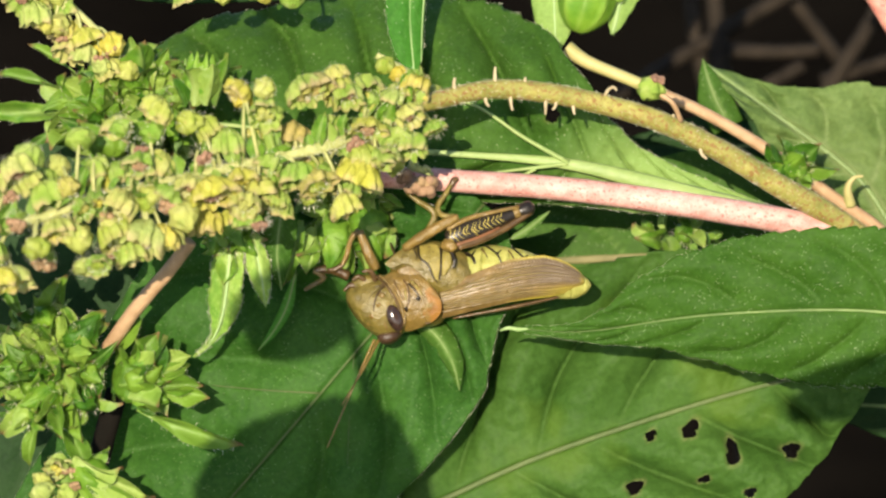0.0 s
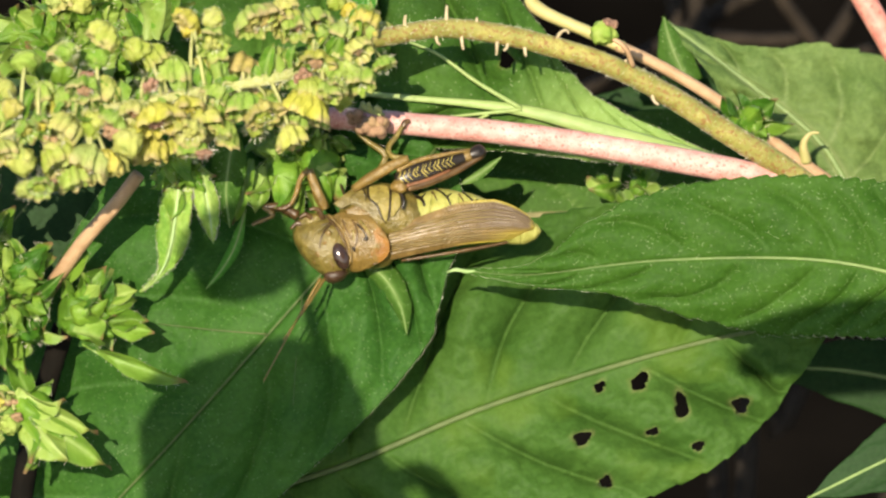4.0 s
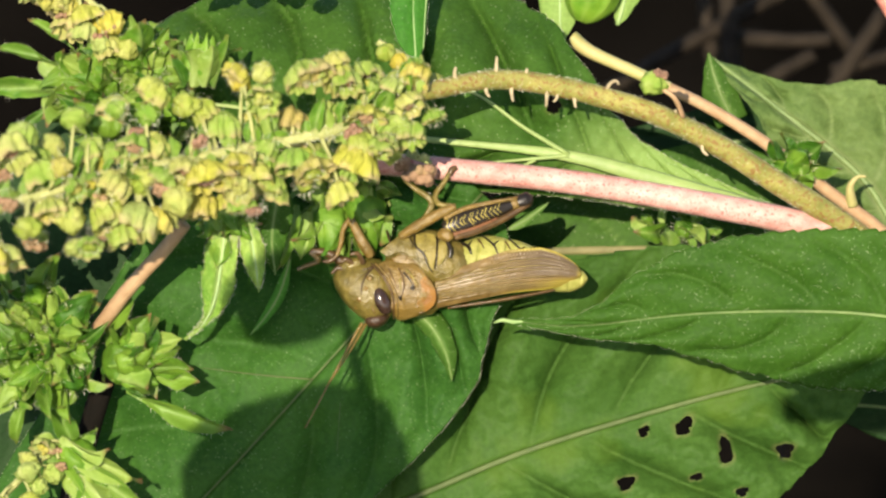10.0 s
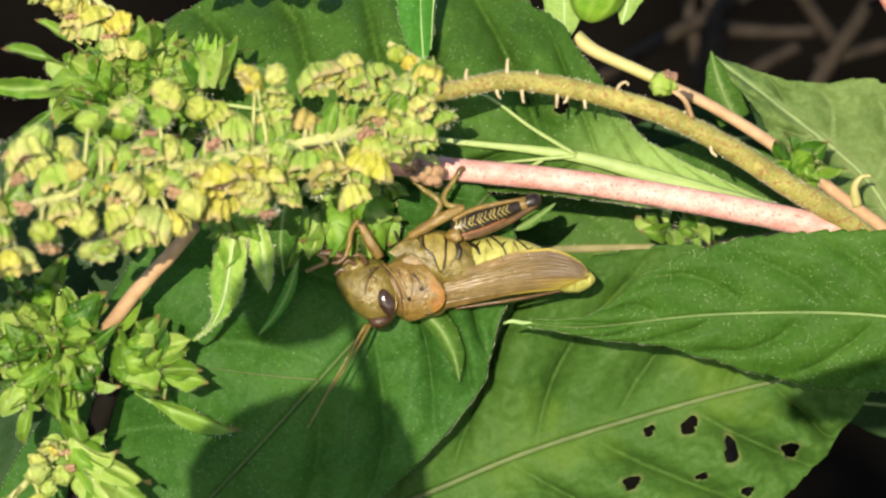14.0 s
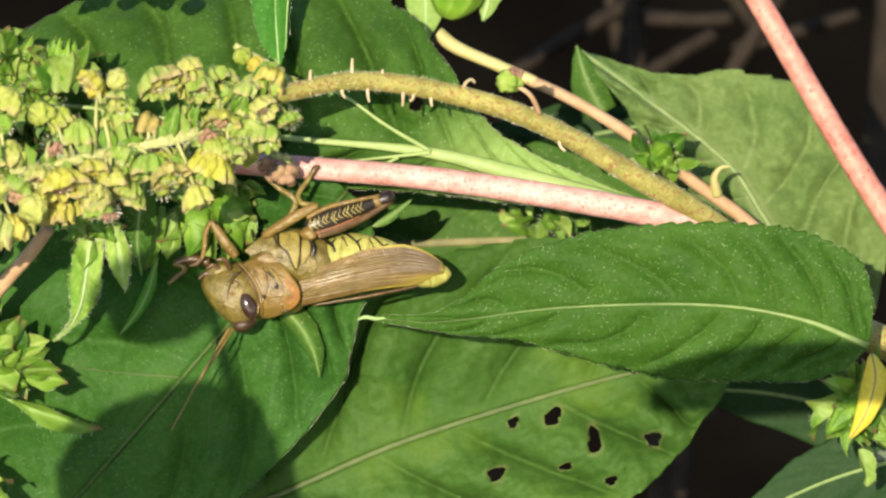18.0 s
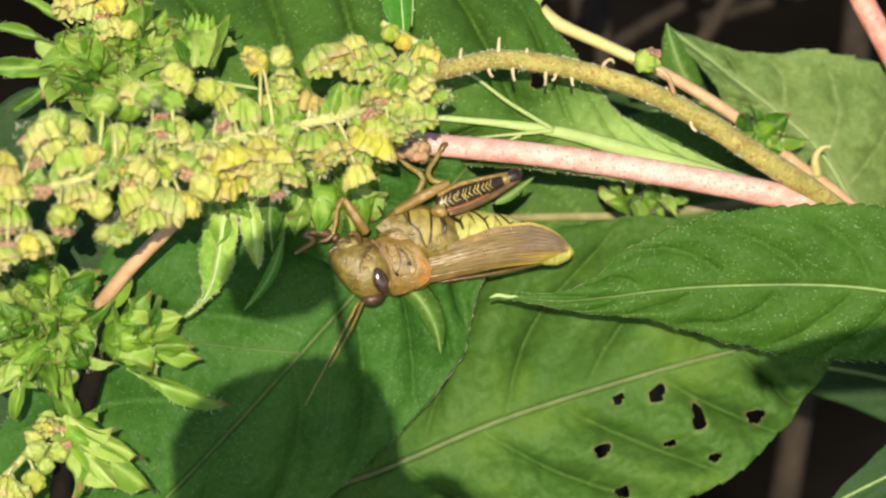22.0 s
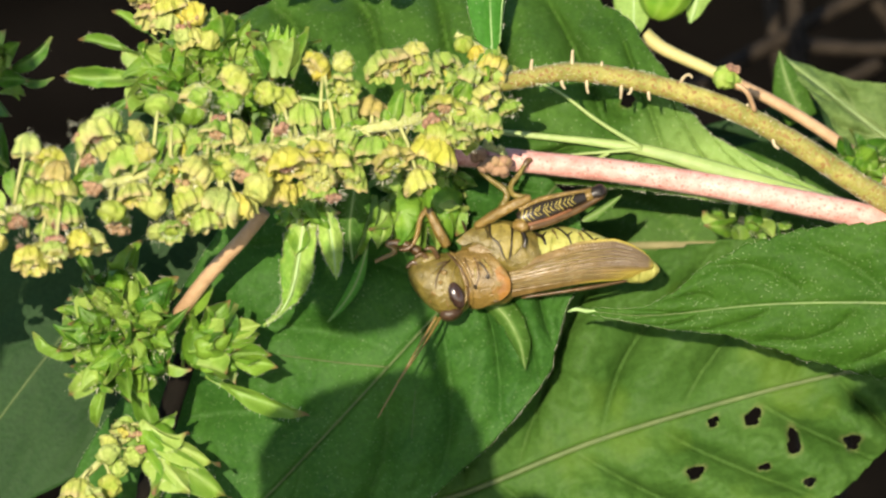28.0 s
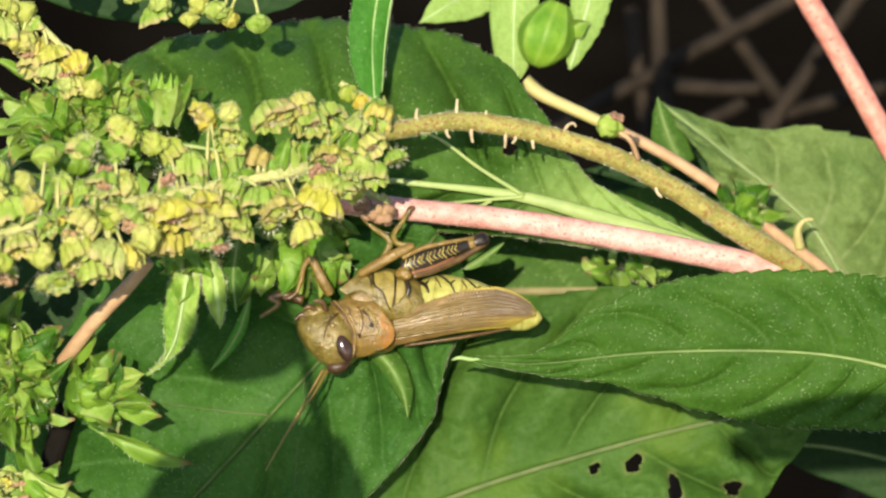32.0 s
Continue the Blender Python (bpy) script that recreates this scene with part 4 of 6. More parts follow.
def bud_mesh(name, material, seed, size=2.0, long=1.15, ribs=5):
    """A closed ribbed bud, a little lopsided, with a puckered mouth."""
    rnd = random.Random(seed)
    verts, faces = [], []
    rings, sides = 12, 30
    ph = rnd.uniform(0, 6)
    for i in range(rings):
        s = i / (rings - 1)
        r = size * math.sin(math.pi * (0.06 + 0.9 * s)) ** 0.7
        for j in range(sides):
            g = 2 * math.pi * j / sides
            k = 1 + 0.3 * abs(math.sin(ribs * g / 2 + ph + s * 2.2)) ** 0.5 - 0.2 + rnd.uniform(-0.05, 0.05) + 0.16 * math.sin(g + ph) * s + 0.4 * noise.noise((math.cos(g) * 2.2, s * 4, math.sin(g) * 2.2 + seed))
            verts.append((r * k * math.cos(g), size * long * (1 - 2 * s) + 0.15 * size * math.sin(2 * g) * s, r * k * math.sin(g)))
    for i in range(rings - 1):
        for j in range(sides):
            u = (j + 1) % sides
            faces.append((i * sides + j, i * sides + u, (i + 1) * sides + u, (i + 1) * sides + j))
    faces += [tuple(range(sides))[::-1], tuple((rings - 1) * sides + j for j in range(sides))]
    return mesh_from(name, verts, faces, material)


def tear_mesh(name, material, seed, size=2.0, long=1.6, folds=3, tip=0.5):
    """A puffy pointed bud wrapped in overlapping folds, its tip bent over; along +y."""
    rnd = random.Random(seed)
    verts, faces = [], []
    rings, sides = 18, 36
    ph, lean = rnd.uniform(0, 6), rnd.uniform(0, 6)
    for i in range(rings):
        s = i / (rings - 1)
        r = size * (math.sin(math.pi * (0.04 + 0.94 * s ** 0.72))) ** 0.85 * (1 - 0.35 * s)
        off = tip * size * max(0, s - 0.55) ** 2 * 4
        for j in range(sides):
            g = 2 * math.pi * j / sides
            w = ((folds * (g + ph) / (2 * math.pi)) + 0.35 * s) % 1.0
            k = 0.8 + 0.34 * w ** 1.6 * min(1, 3 * s) + 0.16 * noise.noise((math.cos(g) * 2, s * 4, math.sin(g) * 2 + seed))
            verts.append((r * k * math.cos(g) + off * math.cos(lean), size * long * (2 * s - 0.9), r * k * math.sin(g) + off * math.sin(lean)))
    for i in range(rings - 1):
        for j in range(sides):
            u = (j + 1) % sides
            faces.append((i * sides + j, (i + 1) * sides + j, (i + 1) * sides + u, i * sides + u))
    faces += [tuple(range(sides)), tuple((rings - 1) * sides + j for j in range(sides))[::-1]]
    return mesh_from(name, verts, faces, material)


def egg_mesh(name, material, seed, size=2.0, long=1.5, ribs=7, teeth=1.0):
    """A smooth closed bud with raised ribs that end in small pointed teeth; along +y."""
    verts, faces, vein = [], [], []
    rings, sides = 26, ribs * 8
    for i in range(rings):
        s = i / (rings - 1)
        r = size * max(0.02, math.sin(math.pi * (0.05 + 0.86 * s ** 0.85))) ** 0.75
        for j in range(sides):
            g = 2 * math.pi * j / sides
            crest = abs(math.cos(ribs * g / 2 + 0.3 * math.sin(3 * s + seed))) ** 6
            k = 1 + 0.09 * crest * min(1, 3 * s) + 0.1 * noise.noise((math.cos(g) * 1.2, s * 2.5, math.sin(g) * 1.2 + seed))
            tooth = teeth * crest * max(0, s - 0.8) * 5
            verts.append((r * k * (1 + 0.3 * tooth) * math.cos(g), size * long * (2 * s - 1) + 0.55 * size * tooth, r * k * (1 + 0.3 * tooth) * math.sin(g)))
            vein.append(0.25 * crest)
    for i in range(rings - 1):
        for j in range(sides):
            u = (j + 1) % sides
            faces.append((i * sides + j, (i + 1) * sides + j, (i + 1) * sides + u, i * sides + u))
    faces.append(tuple(range(sides)))
    return mesh_from(name, verts, faces, material, True, {"vein": vein, "burn": [0.0] * len(vein)})


def bract_mesh(name, material, seed, length=7.0, half=1.7, cup=0.55, curl=1.5, serr=0, wave=0.3):
    """A small pointed cupped leaf along +y, opening towards +z."""
    v, f, a = blade(mid=[(0, 0, 0), (0, length * 0.4, curl * 0.1), (0.1, length * 0.75, -curl * 0.15), (0.3, length, -curl)], half=(half, half), rows=24, cols=12, cup=-cup, keel=1.35,
                    veins=4, relief=0.3, groove=0.1, rough=0.35, serr=serr, tooth=0.2, seed=seed, wave=wave,
                    prof=((0, 0.25, 0.25), (0.15, 0.7, 0.7), (0.4, 1, 1), (0.7, 0.66, 0.66), (0.9, 0.22, 0.22), (1, 0.02, 0.02)))
    for i in range(25):
        for j in range(13):
            e = abs(j - 6) / 6
            a["vein"][i * 13 + j] = max(a["vein"][i * 13 + j] * 0.3, 0.12 if e > 0.95 else 0.0)
            a["burn"][i * 13 + j] = max(0.0, min(1.0, (i - 19) / 4)) * (0.9 if seed % 3 == 0 else 0.3)
    rnd = random.Random(seed)
    blades = len(f)
    for i in range(2, 22):
        for j in (0, 12):
            if rnd.random() < 0.4:
                continue
            p = v[i * 13 + j]
            d = (p - v[i * 13 + 6]).normalized()
            k = len(v)
            v += [p, p + Vector((0, 0.035, 0)), p + d * rnd.uniform(0.2, 0.55) + Vector((0, rnd.uniform(-0.1, 0.35), rnd.uniform(-0.3, 0.3)))]
            f.append((k, k + 1, k + 2))
            for key in a:
                a[key] += [0.0] * 3
    return mesh_from(name, v, f, material, True, a, [material, HAIR], [0] * blades + [1] * (len(f) - blades))


CUPS = [cup_mesh("cup", m_, i, 6 + i % 4, (0.1, 0.8, 0.45)[i % 3], 2.2 + 0.16 * (i % 4)) for i, m_ in enumerate((HEAD_GREEN, HEAD_GREEN, HEAD_GREEN, HEAD_YELLOW, HEAD_GREEN, HEAD_YELLOW, HEAD_GREEN, HEAD_GREEN))]
BUDS = [bud_mesh("bud", m_, 20 + i, 1.8 + 0.15 * (i % 4), 0.8 + 0.12 * (i % 3), 4 + i % 3) for i, m_ in enumerate((HEAD_YELLOW, HEAD_GREEN, HEAD_YELLOW, HEAD_GREEN, HEAD_YELLOW, HEAD_GREEN, HEAD_GREEN))]
WITHERED = [floret_mesh("withered", HEAD_BROWN, 40 + i, 9, 0.7, 1.3) for i in range(2)]
FLORETS = [floret_mesh("floret_tuft", m_, 50 + i, 8, 0.7, 1.2) for i, m_ in enumerate((HEAD_YELLOW, HEAD_YELLOW, HEAD_BROWN))]
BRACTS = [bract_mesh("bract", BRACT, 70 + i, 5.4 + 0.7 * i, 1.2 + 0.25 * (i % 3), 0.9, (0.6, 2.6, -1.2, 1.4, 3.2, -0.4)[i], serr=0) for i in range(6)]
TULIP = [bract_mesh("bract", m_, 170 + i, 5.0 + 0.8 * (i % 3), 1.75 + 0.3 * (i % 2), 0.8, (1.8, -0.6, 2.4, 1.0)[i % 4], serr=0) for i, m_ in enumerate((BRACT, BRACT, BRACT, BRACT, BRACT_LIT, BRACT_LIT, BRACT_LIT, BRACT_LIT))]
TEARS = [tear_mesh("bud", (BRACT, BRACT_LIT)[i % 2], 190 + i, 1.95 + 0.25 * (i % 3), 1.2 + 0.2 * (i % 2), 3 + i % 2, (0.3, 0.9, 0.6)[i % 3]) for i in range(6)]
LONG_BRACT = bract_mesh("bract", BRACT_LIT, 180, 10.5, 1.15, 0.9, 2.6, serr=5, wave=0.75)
BULB = egg_mesh("bulb", BUD_GREEN, 90, 3.0, 1.3, 8, 0.0)
TONGUE = bract_mesh("bract", BRACT_LIT, 186, 10.5, 1.45, 1.0, 1.4, wave=0.45)
LONG_GREEN = bract_mesh("bract", BRACT, 183, 10.5, 0.8, 0.9, 2.2, serr=4, wave=0.6)
EGG = egg_mesh("bud", BUD_GREEN, 92, 3.0, 1.15, 6)
BULB_ROUND = tear_mesh("bulb", BRACT, 91, 3.8, 1.0, 4, 0.2)
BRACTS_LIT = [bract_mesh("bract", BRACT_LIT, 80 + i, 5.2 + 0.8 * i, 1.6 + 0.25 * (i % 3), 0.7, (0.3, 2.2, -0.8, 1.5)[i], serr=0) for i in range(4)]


def turn_to(d, spin=0.0, down=False):
    """Turns a part's +y (or -y) to the way d."""
    return (Vector(d).normalized().to_track_quat("-Y" if down else "Y", "Z")) @ Euler((0, spin, 0)).to_quaternion()


def flower_head(owner, root, tip, rnd, kinds="cby", scale=1.0, stalk=True):
    """A stalked nodding head: cup with florets, closed bud or withered tuft; mouth downwards."""
    root, tip = Vector(root), Vector(tip)
    up = tip.y > root.y + 0.5
    kind = rnd.choice(kinds)
    axis = Vector((rnd.uniform(-0.55, 0.55), -1.0, rnd.uniform(-0.25, 0.75))) + (tip - root).normalized() * (0.25 if up else 0.6)
    rot = turn_to(axis, rnd.uniform(0, 6), True)
    sc = scale * rnd.uniform(0.75, 1.15)
    if kind == "c":
        h = part("flower_head", rnd.choice(CUPS), owner, "", tip, rot, sc)
        part("floret_tuft", rnd.choice(FLORETS), h, "", (0, 0.3, 0), None, 0.9)
    elif kind == "b":
        h = part("flower_head", rnd.choice(BUDS), owner, "", tip, rot, sc)
    else:
        h = part("flower_head", rnd.choice(WITHERED), owner, "withered brown flower head", tip, rot, sc)
    if stalk:
        top = tip - axis.normalized() * 1.25 * sc
        m_ = root.lerp(top, 0.55) + (Vector((0, 0.3, 1.5)) if up else Vector((0, 0.6, 0.4)))
        v, f = tube([root, m_, top], [0.34, 0.26, 0.3], 8, 6, 1.0, 0.12)
        part("stalk", mesh_from("stalk", v, f, RACHIS), owner)
    return h


def build_spike():
    at = ARCH_LINE[0]
    t = thing("flower_spike", at, "arching hairy stem with a long spike of yellow-green flower heads", "flower spike")
    p = rel(ARCH_LINE, at)
    v, f = tube(p, [1.9, 1.75, 1.6, 1.5, 1.3], 80, 16, 1.0, 0.03, 31)
    part("arched_stem", mesh_from("arched_stem", v, f, ARCH), t, "yellow-green stem flecked with rusty brown")
    hv, hf = hairs(p, 1.6, 1900, 0.55, 0.075, 32, radii=(1.8, 1.25))
    part("hairs", mesh_from("hairs", hv, hf, HAIR, False), t, "short stiff pale hairs", kind="stuff")
    q = rel(RACHIS_LINE, at)
    v, f = tube(q, [1.1, 0.8, 0.75, 0.7, 0.6], 90, 12, 1.0, 0.16, 33)
    part("rachis", mesh_from("rachis", v, f, RACHIS), t)
    hv, hf = hairs(q, 1.0, 2200, 1.0, 0.035, 34, radii=(1.0, 0.75))
    part("hairs", mesh_from("hairs", hv, hf, HAIR, False), t, "fine pale hairs", kind="stuff")
    # bare stalk stubs left on the arched stem
    c = spline(p, 101)
    for x, up, ln, bend in ((0.4, 1, 1.3, 0.2), (6.4, 1, 2.0, 0.1), (23, 1, 1.4, 1.9), (4.8, -1, 1.2, 0.6), (8.9, -1, 1.9, 0.3), (13.6, -1, 2.0, -0.1), (15.2, -1, 1.0, -0.6), (17.6, -1, 1.3, 0.2), (37, -1, 1.6, 1.0), (11, 1, 0.5, 0.1), (33, 1, 0.5, 0.2)):
        b = min(c, key=lambda q_: abs(q_.x + at[0] - x))
        hook = [b + Vector((0, 1.1 * up, 0.6)), b + Vector((bend * 0.3, up * (1.3 + ln * 0.6), 0.8)), b + Vector((bend, up * (1.3 + ln * (0.5 if abs(bend) > 1 else 1)), 1.0))]
        if bend > 1.5:
            hook.insert(2, b + Vector((bend * 0.75, up * (1.5 + ln * 0.75), 1.0)))
        v, f = tube(hook, [0.3, 0.24, 0.17], 10, 6, 1.0, 0.1)
        part("stub", mesh_from("stub", v, f, STUB), t)
    # the small bud on the arched stem
    b = Vector((29.6, 23.3, 9.3)) - Vector(at)
    h = part("flower_head", BUDS[1], t, "small green bud with a brown tip", tuple(b), turn_to((0.45, 1, 0.4)), 1.0)
    part("withered_tip", WITHERED[0], h, "", (0.4, 2.7, 0.4), None, 0.75)
    v, f = tube([b + Vector((4.5, -5.0, -1.4)), b + Vector((3.2, -2.2, 0.2)), b + Vector((0.9, -0.6, 0.2))], [0.42, 0.4, 0.35], 10, 6)
    part("stalk", mesh_from("stalk", v, f, STEM_BROWN), t)
    # heads in ranks above and below the rachis
    rnd = random.Random(77)
    c = spline(q, 121)
    n = 176
    tips = []
    for k in range(n):
        s = 2 + int(k / n * 116)
        rank = (1, -1, 1, -1, 0, -1)[k % 6]
        small = 0.55 + 0.45 * min(1, s / 20)
        if rank > 0:
            off = Vector((rnd.uniform(-3.6, 2.6), rnd.uniform(2.4, 7.6 if s < 20 else 10.5) * small, rnd.uniform(-4.0, 4.2)))
        elif rank < 0:
            off = Vector((rnd.uniform(-3.0, 3.2), -rnd.uniform(2.2, 8.6) * small, rnd.uniform(-4.0, 4.4)))
        else:
            off = Vector((rnd.uniform(-3, 3), rnd.uniform(-2.6, 2.2), rnd.choice((-1, -1, 1, 1)) * rnd.uniform(1.8, 3.6)))
        tip = c[s] + off
        tips.append(tip)
        kinds = "ccccbbcccyb" if s < 60 else "cccbbccccyy"
        flower_head(t, c[s] + off.normalized() * 0.5, tip, rnd, kinds, rnd.uniform(0.78, 1.02) if s > 8 else 0.72, rnd.random() < 0.62)
        if k % 2 == 0:
            part("bract", rnd.choice(BRACTS_LIT), t, "", tuple(c[s]), turn_to(off + Vector((rnd.uniform(-2, 2), rnd.uniform(-1, 1), 1)), rnd.uniform(-1, 1)), rnd.uniform(0.45, 0.9))
    part("hairs", mesh_from("hairs", *fuzz(tips, 56, 1.9, 0.95, 0.03, 35), HAIR, False), t, "fine pale hairs", kind="stuff")
    return t


build_spike()


def leafy_bud(owner, at, way, rnd, lit, scale=1.0, spread=0.3):
    """A bud clasped by four pointed bracts with recurved tips."""
    way = Vector(way).normalized()
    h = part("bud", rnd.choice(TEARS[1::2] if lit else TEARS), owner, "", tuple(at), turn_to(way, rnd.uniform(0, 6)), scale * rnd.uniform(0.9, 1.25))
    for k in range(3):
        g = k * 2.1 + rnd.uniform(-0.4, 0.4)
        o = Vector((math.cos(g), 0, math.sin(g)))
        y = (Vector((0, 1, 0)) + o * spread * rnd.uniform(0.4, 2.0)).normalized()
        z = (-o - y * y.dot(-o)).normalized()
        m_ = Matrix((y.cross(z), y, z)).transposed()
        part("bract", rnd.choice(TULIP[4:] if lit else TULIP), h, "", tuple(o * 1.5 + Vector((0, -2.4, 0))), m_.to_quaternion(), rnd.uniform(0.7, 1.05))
    return h


def flower_cluster(label, at, spread, bracts, buds, meshes, seed, lean=(0, 0, 1), extra=()):
    """A tight leafy cluster of green flowers: pointed bracts round closed buds."""
    rnd = random.Random(seed)
    t = thing("flower_cluster", at, label, "flower cluster")
    for k in range(bracts):
        g, el = k * 2.399, rnd.uniform(-0.3, 1.0)
        d = Vector((math.cos(g) * math.cos(el), math.sin(g) * math.cos(el), math.sin(el) * 0.8 + 0.1)).normalized()
        r = rnd.uniform(0.25, 0.85)
        p = Vector((d.x * spread[0] * r, d.y * spread[1] * r, d.z * spread[2] * r))
        way = (d + Vector(lean) * rnd.uniform(0.1, 0.7) + Vector((rnd.uniform(-0.4, 0.4), rnd.uniform(-0.4, 0.4), 0))).normalized()
        part("bract", rnd.choice(meshes), t, "", tuple(p), turn_to(way, rnd.uniform(-1.2, 1.2)), rnd.uniform(0.45, 1.1))
    for k in range(buds):
        g = k * 2.399 + 1
        r = 0.75 * math.sqrt((k + 0.5) / buds)
        p = (spread[0] * r * math.cos(g), spread[1] * r * math.sin(g), spread[2] * rnd.uniform(0.35, 0.8))
        way = Vector((math.cos(g) * r * 1.6, math.sin(g) * r * 1.6, 0.45)) + Vector(lean) * 0.5 + Vector((rnd.uniform(-0.5, 0.5), rnd.uniform(-0.5, 0.5), 0))
        leafy_bud(t, p, way, rnd, rnd.random() < (0.2 if meshes is BRACTS else 0.55), rnd.uniform(0.8, 1.15))
    for p, way, scale, me in extra:
        part("bract", me, t, "", tuple(Vector(p) - Vector(at)), turn_to(way, rnd.uniform(-0.5, 0.5)), scale)
    if buds:
        pts = [o.matrix_basis.translation / MM for o in t.children if o.name.startswith("bud")]
        part("hairs", mesh_from("hairs", *fuzz(pts, 44, 2.6, 1.2, 0.035, seed), HAIR, False), t, "fine pale hairs", kind="stuff")
    return t


flower_cluster("tight green cluster of pointed bracts and buds", (-61, -16.5, 6), (10, 11, 6), 36, 18, BRACTS, 91,
               extra=(((-48.5, -22.8, 8), (1, -0.43, 0.05), 1.6, LONG_GREEN), ((-45, -19.5, 8), (1, 0.03, 0.1), 1.0, BRACTS[2]), ((-46, -18, 8.5), (1, 0.3, 0.1), 0.9, BRACTS[1]),
                      ((-52, -14, 7), (0.55, 0.8, 0.1), 1.0, TULIP[2]), ((-66, -8, 7), (-0.5, 0.9, 0.1), 0.9, BRACTS[3]), ((-60, -8, 7), (-0.1, 1, 0.1), 0.8, BRACTS[1])))
ROUND_BUD = flower_cluster("round green leafy bud beside the cluster", (-48, -18.5, 6), (2.5, 3.2, 2), 5, 0, BRACTS, 92, lean=(1.2, 0, 0.2),
                           extra=(((-44, -20.5, 8.5), (1, -0.05, 0.1), 1.0, BRACTS[2]), ((-45, -16.5, 8), (1, 0.35, 0.2), 0.8, TULIP[5]), ((-49, -15.5, 7), (0.65, 0.75, 0.1), 1.0, TULIP[1])))
part("bulb", BULB_ROUND, ROUND_BUD, "", (-0.5, 0, 1.5), turn_to((1, 0, 0.25)), 1.1)
for p_, w_, k_ in (((0.8, 2.2, 2.2), (0.8, 0.25, 0.35), 1.15), ((1.0, -2.2, 2.6), (0.9, -0.15, 0.3), 1.15), ((0.4, 0, 4.0), (0.9, 0.1, 0.5), 0.95)):
    leafy_bud(ROUND_BUD, p_, w_, random.Random(int(k_ * 100 + p_[1])), p_[1] < 0, k_, 0.12)
TOP_CLUSTER = flower_cluster("bright green leafy cluster above the spike", (-49, 22.5, 4), (13, 9, 5), 40, 30, BRACTS_LIT[:1] + BRACTS + BRACTS[:2], 93, lean=(0, 0.4, 0.6),
               extra=(
                      ((-59, 25.5, 6), (-0.95, 0.32, 0), 1.0, LONG_GREEN), ((-58.5, 22, 6), (-1, 0.02, 0.1), 1.25, LONG_BRACT), ((-59, 20, 6), (-0.75, -0.5, 0), 0.85, LONG_GREEN), ((-57, 28, 4), (-0.8, 0.6, 0.1), 0.8, LONG_GREEN)))
part("bulb", BULB_ROUND, TOP_CLUSTER, "", (-0.5, -5.5, 26), turn_to((0.2, 1, 0.3)), 0.8)
part("stalk", mesh_from("stalk", *tube([(2, 1, 3), (2.5, -6, 12), (0, -9, 20), (-0.5, -7.5, 25)], [0.6, 0.5, 0.5], 16, 8), BRACT), TOP_CLUSTER)
for x_, w_ in ((-2.5, (-0.6, 1, 0.3)), (2.6, (0.7, 1, 0.2))):
    part("bract", TULIP[1], TOP_CLUSTER, "", (x_ - 0.5, -7.5, 25), turn_to(w_, -x_ / 4), 1.0)
STANDING_BUD = flower_cluster("bright green leafy bud standing above the spike", (-38.3, 24.5, 8), (1.2, 1.2, 1), 2, 0, BRACTS_LIT, 102, lean=(0.15, 1.8, 0.1))
part("bud", EGG, STANDING_BUD, "", (0.5, 1.2, 1.5), turn_to((0.1, 1, 0.15)), 0.95)
for k_ in range(7):
    g_ = k_ * 0.9 + 0.2
    o_ = Vector((math.cos(g_), 0, math.sin(g_)))
    y_ = (Vector((0.1, 1, 0.15)) + o_ * (0.28, 0.45, 0.2, 0.6)[k_ % 4]).normalized()
    z_ = (-o_ - y_ * y_.dot(-o_)).normalized()
    part("bract", TULIP[(5, 5, 6, 1, 4, 7, 6)[k_]], STANDING_BUD, "", tuple(Vector((0.5, -2.2, 1.5)) + o_ * 2.3), Matrix((y_.cross(z_), y_, z_)).transposed().to_quaternion(), (1.25, 1.05, 1.35, 0.9)[k_ % 4])
part("hairs", mesh_from("hairs", *fuzz([Vector((0.6, y_, 1.5)) for y_ in (-1, 1, 3)], 22, 3.0, 0.7, 0.03, 7), HAIR, False), STANDING_BUD, "fine pale hairs", kind="stuff")
HANGING = flower_cluster("green bracts hanging under the spike", (-16.5, 6, -2), (6, 5.5, 2.5), 14, 10, BRACTS_LIT, 94, lean=(0, -0.8, 0.3),
               extra=(((-21.5, 4, 2), (-0.1, -1, 0.1), 1.1, BRACTS_LIT[2]), ((-23.5, 5, 3), (-0.25, -1, 0), 1.0, LONG_BRACT), ((-12, 4.5, 1), (0.35, -1, 0.1), 0.9, BRACTS_LIT[1]), ((-18, 3, 1), (0, -1, 0.2), 1.0, BRACTS_LIT[0])))
leafy_bud(HANGING, (-2.2, -4.6, 3), (0.1, -1, 0.4), random.Random(14), True, 1.3, 0.2)
leafy_bud(HANGING, (3.2, -2.8, 2.5), (0.2, -1, 0.3), random.Random(15), True, 1.4, 0.15)
flower_cluster("pale green pointed bracts hanging from the spike", (-34, 3, 8), (3, 3, 2.5), 5, 3, BRACTS_LIT, 95, lean=(-0.2, -1.4, 0.1))
LOW_BUD = flower_cluster("large pale bud with a reddish base and pointed bracts", (-58, -32, 9), (2, 2, 2), 4, 0, BRACTS_LIT, 96, lean=(0.9, -0.6, 0.1),
               extra=(((-58.5, -31, 10), (0.8, -0.6, 0.02), 1.7, TONGUE), ((-58, -29.8, 11), (0.86, -0.5, 0.05), 1.3, TONGUE), ((-58, -33, 9), (0.6, -0.85, 0), 1.2, BRACTS_LIT[3])))
leafy_bud(LOW_BUD, (3.0, -1.6, 1.0), (0.8, -0.55, 0.1), random.Random(7), True, 1.7, 0.12)
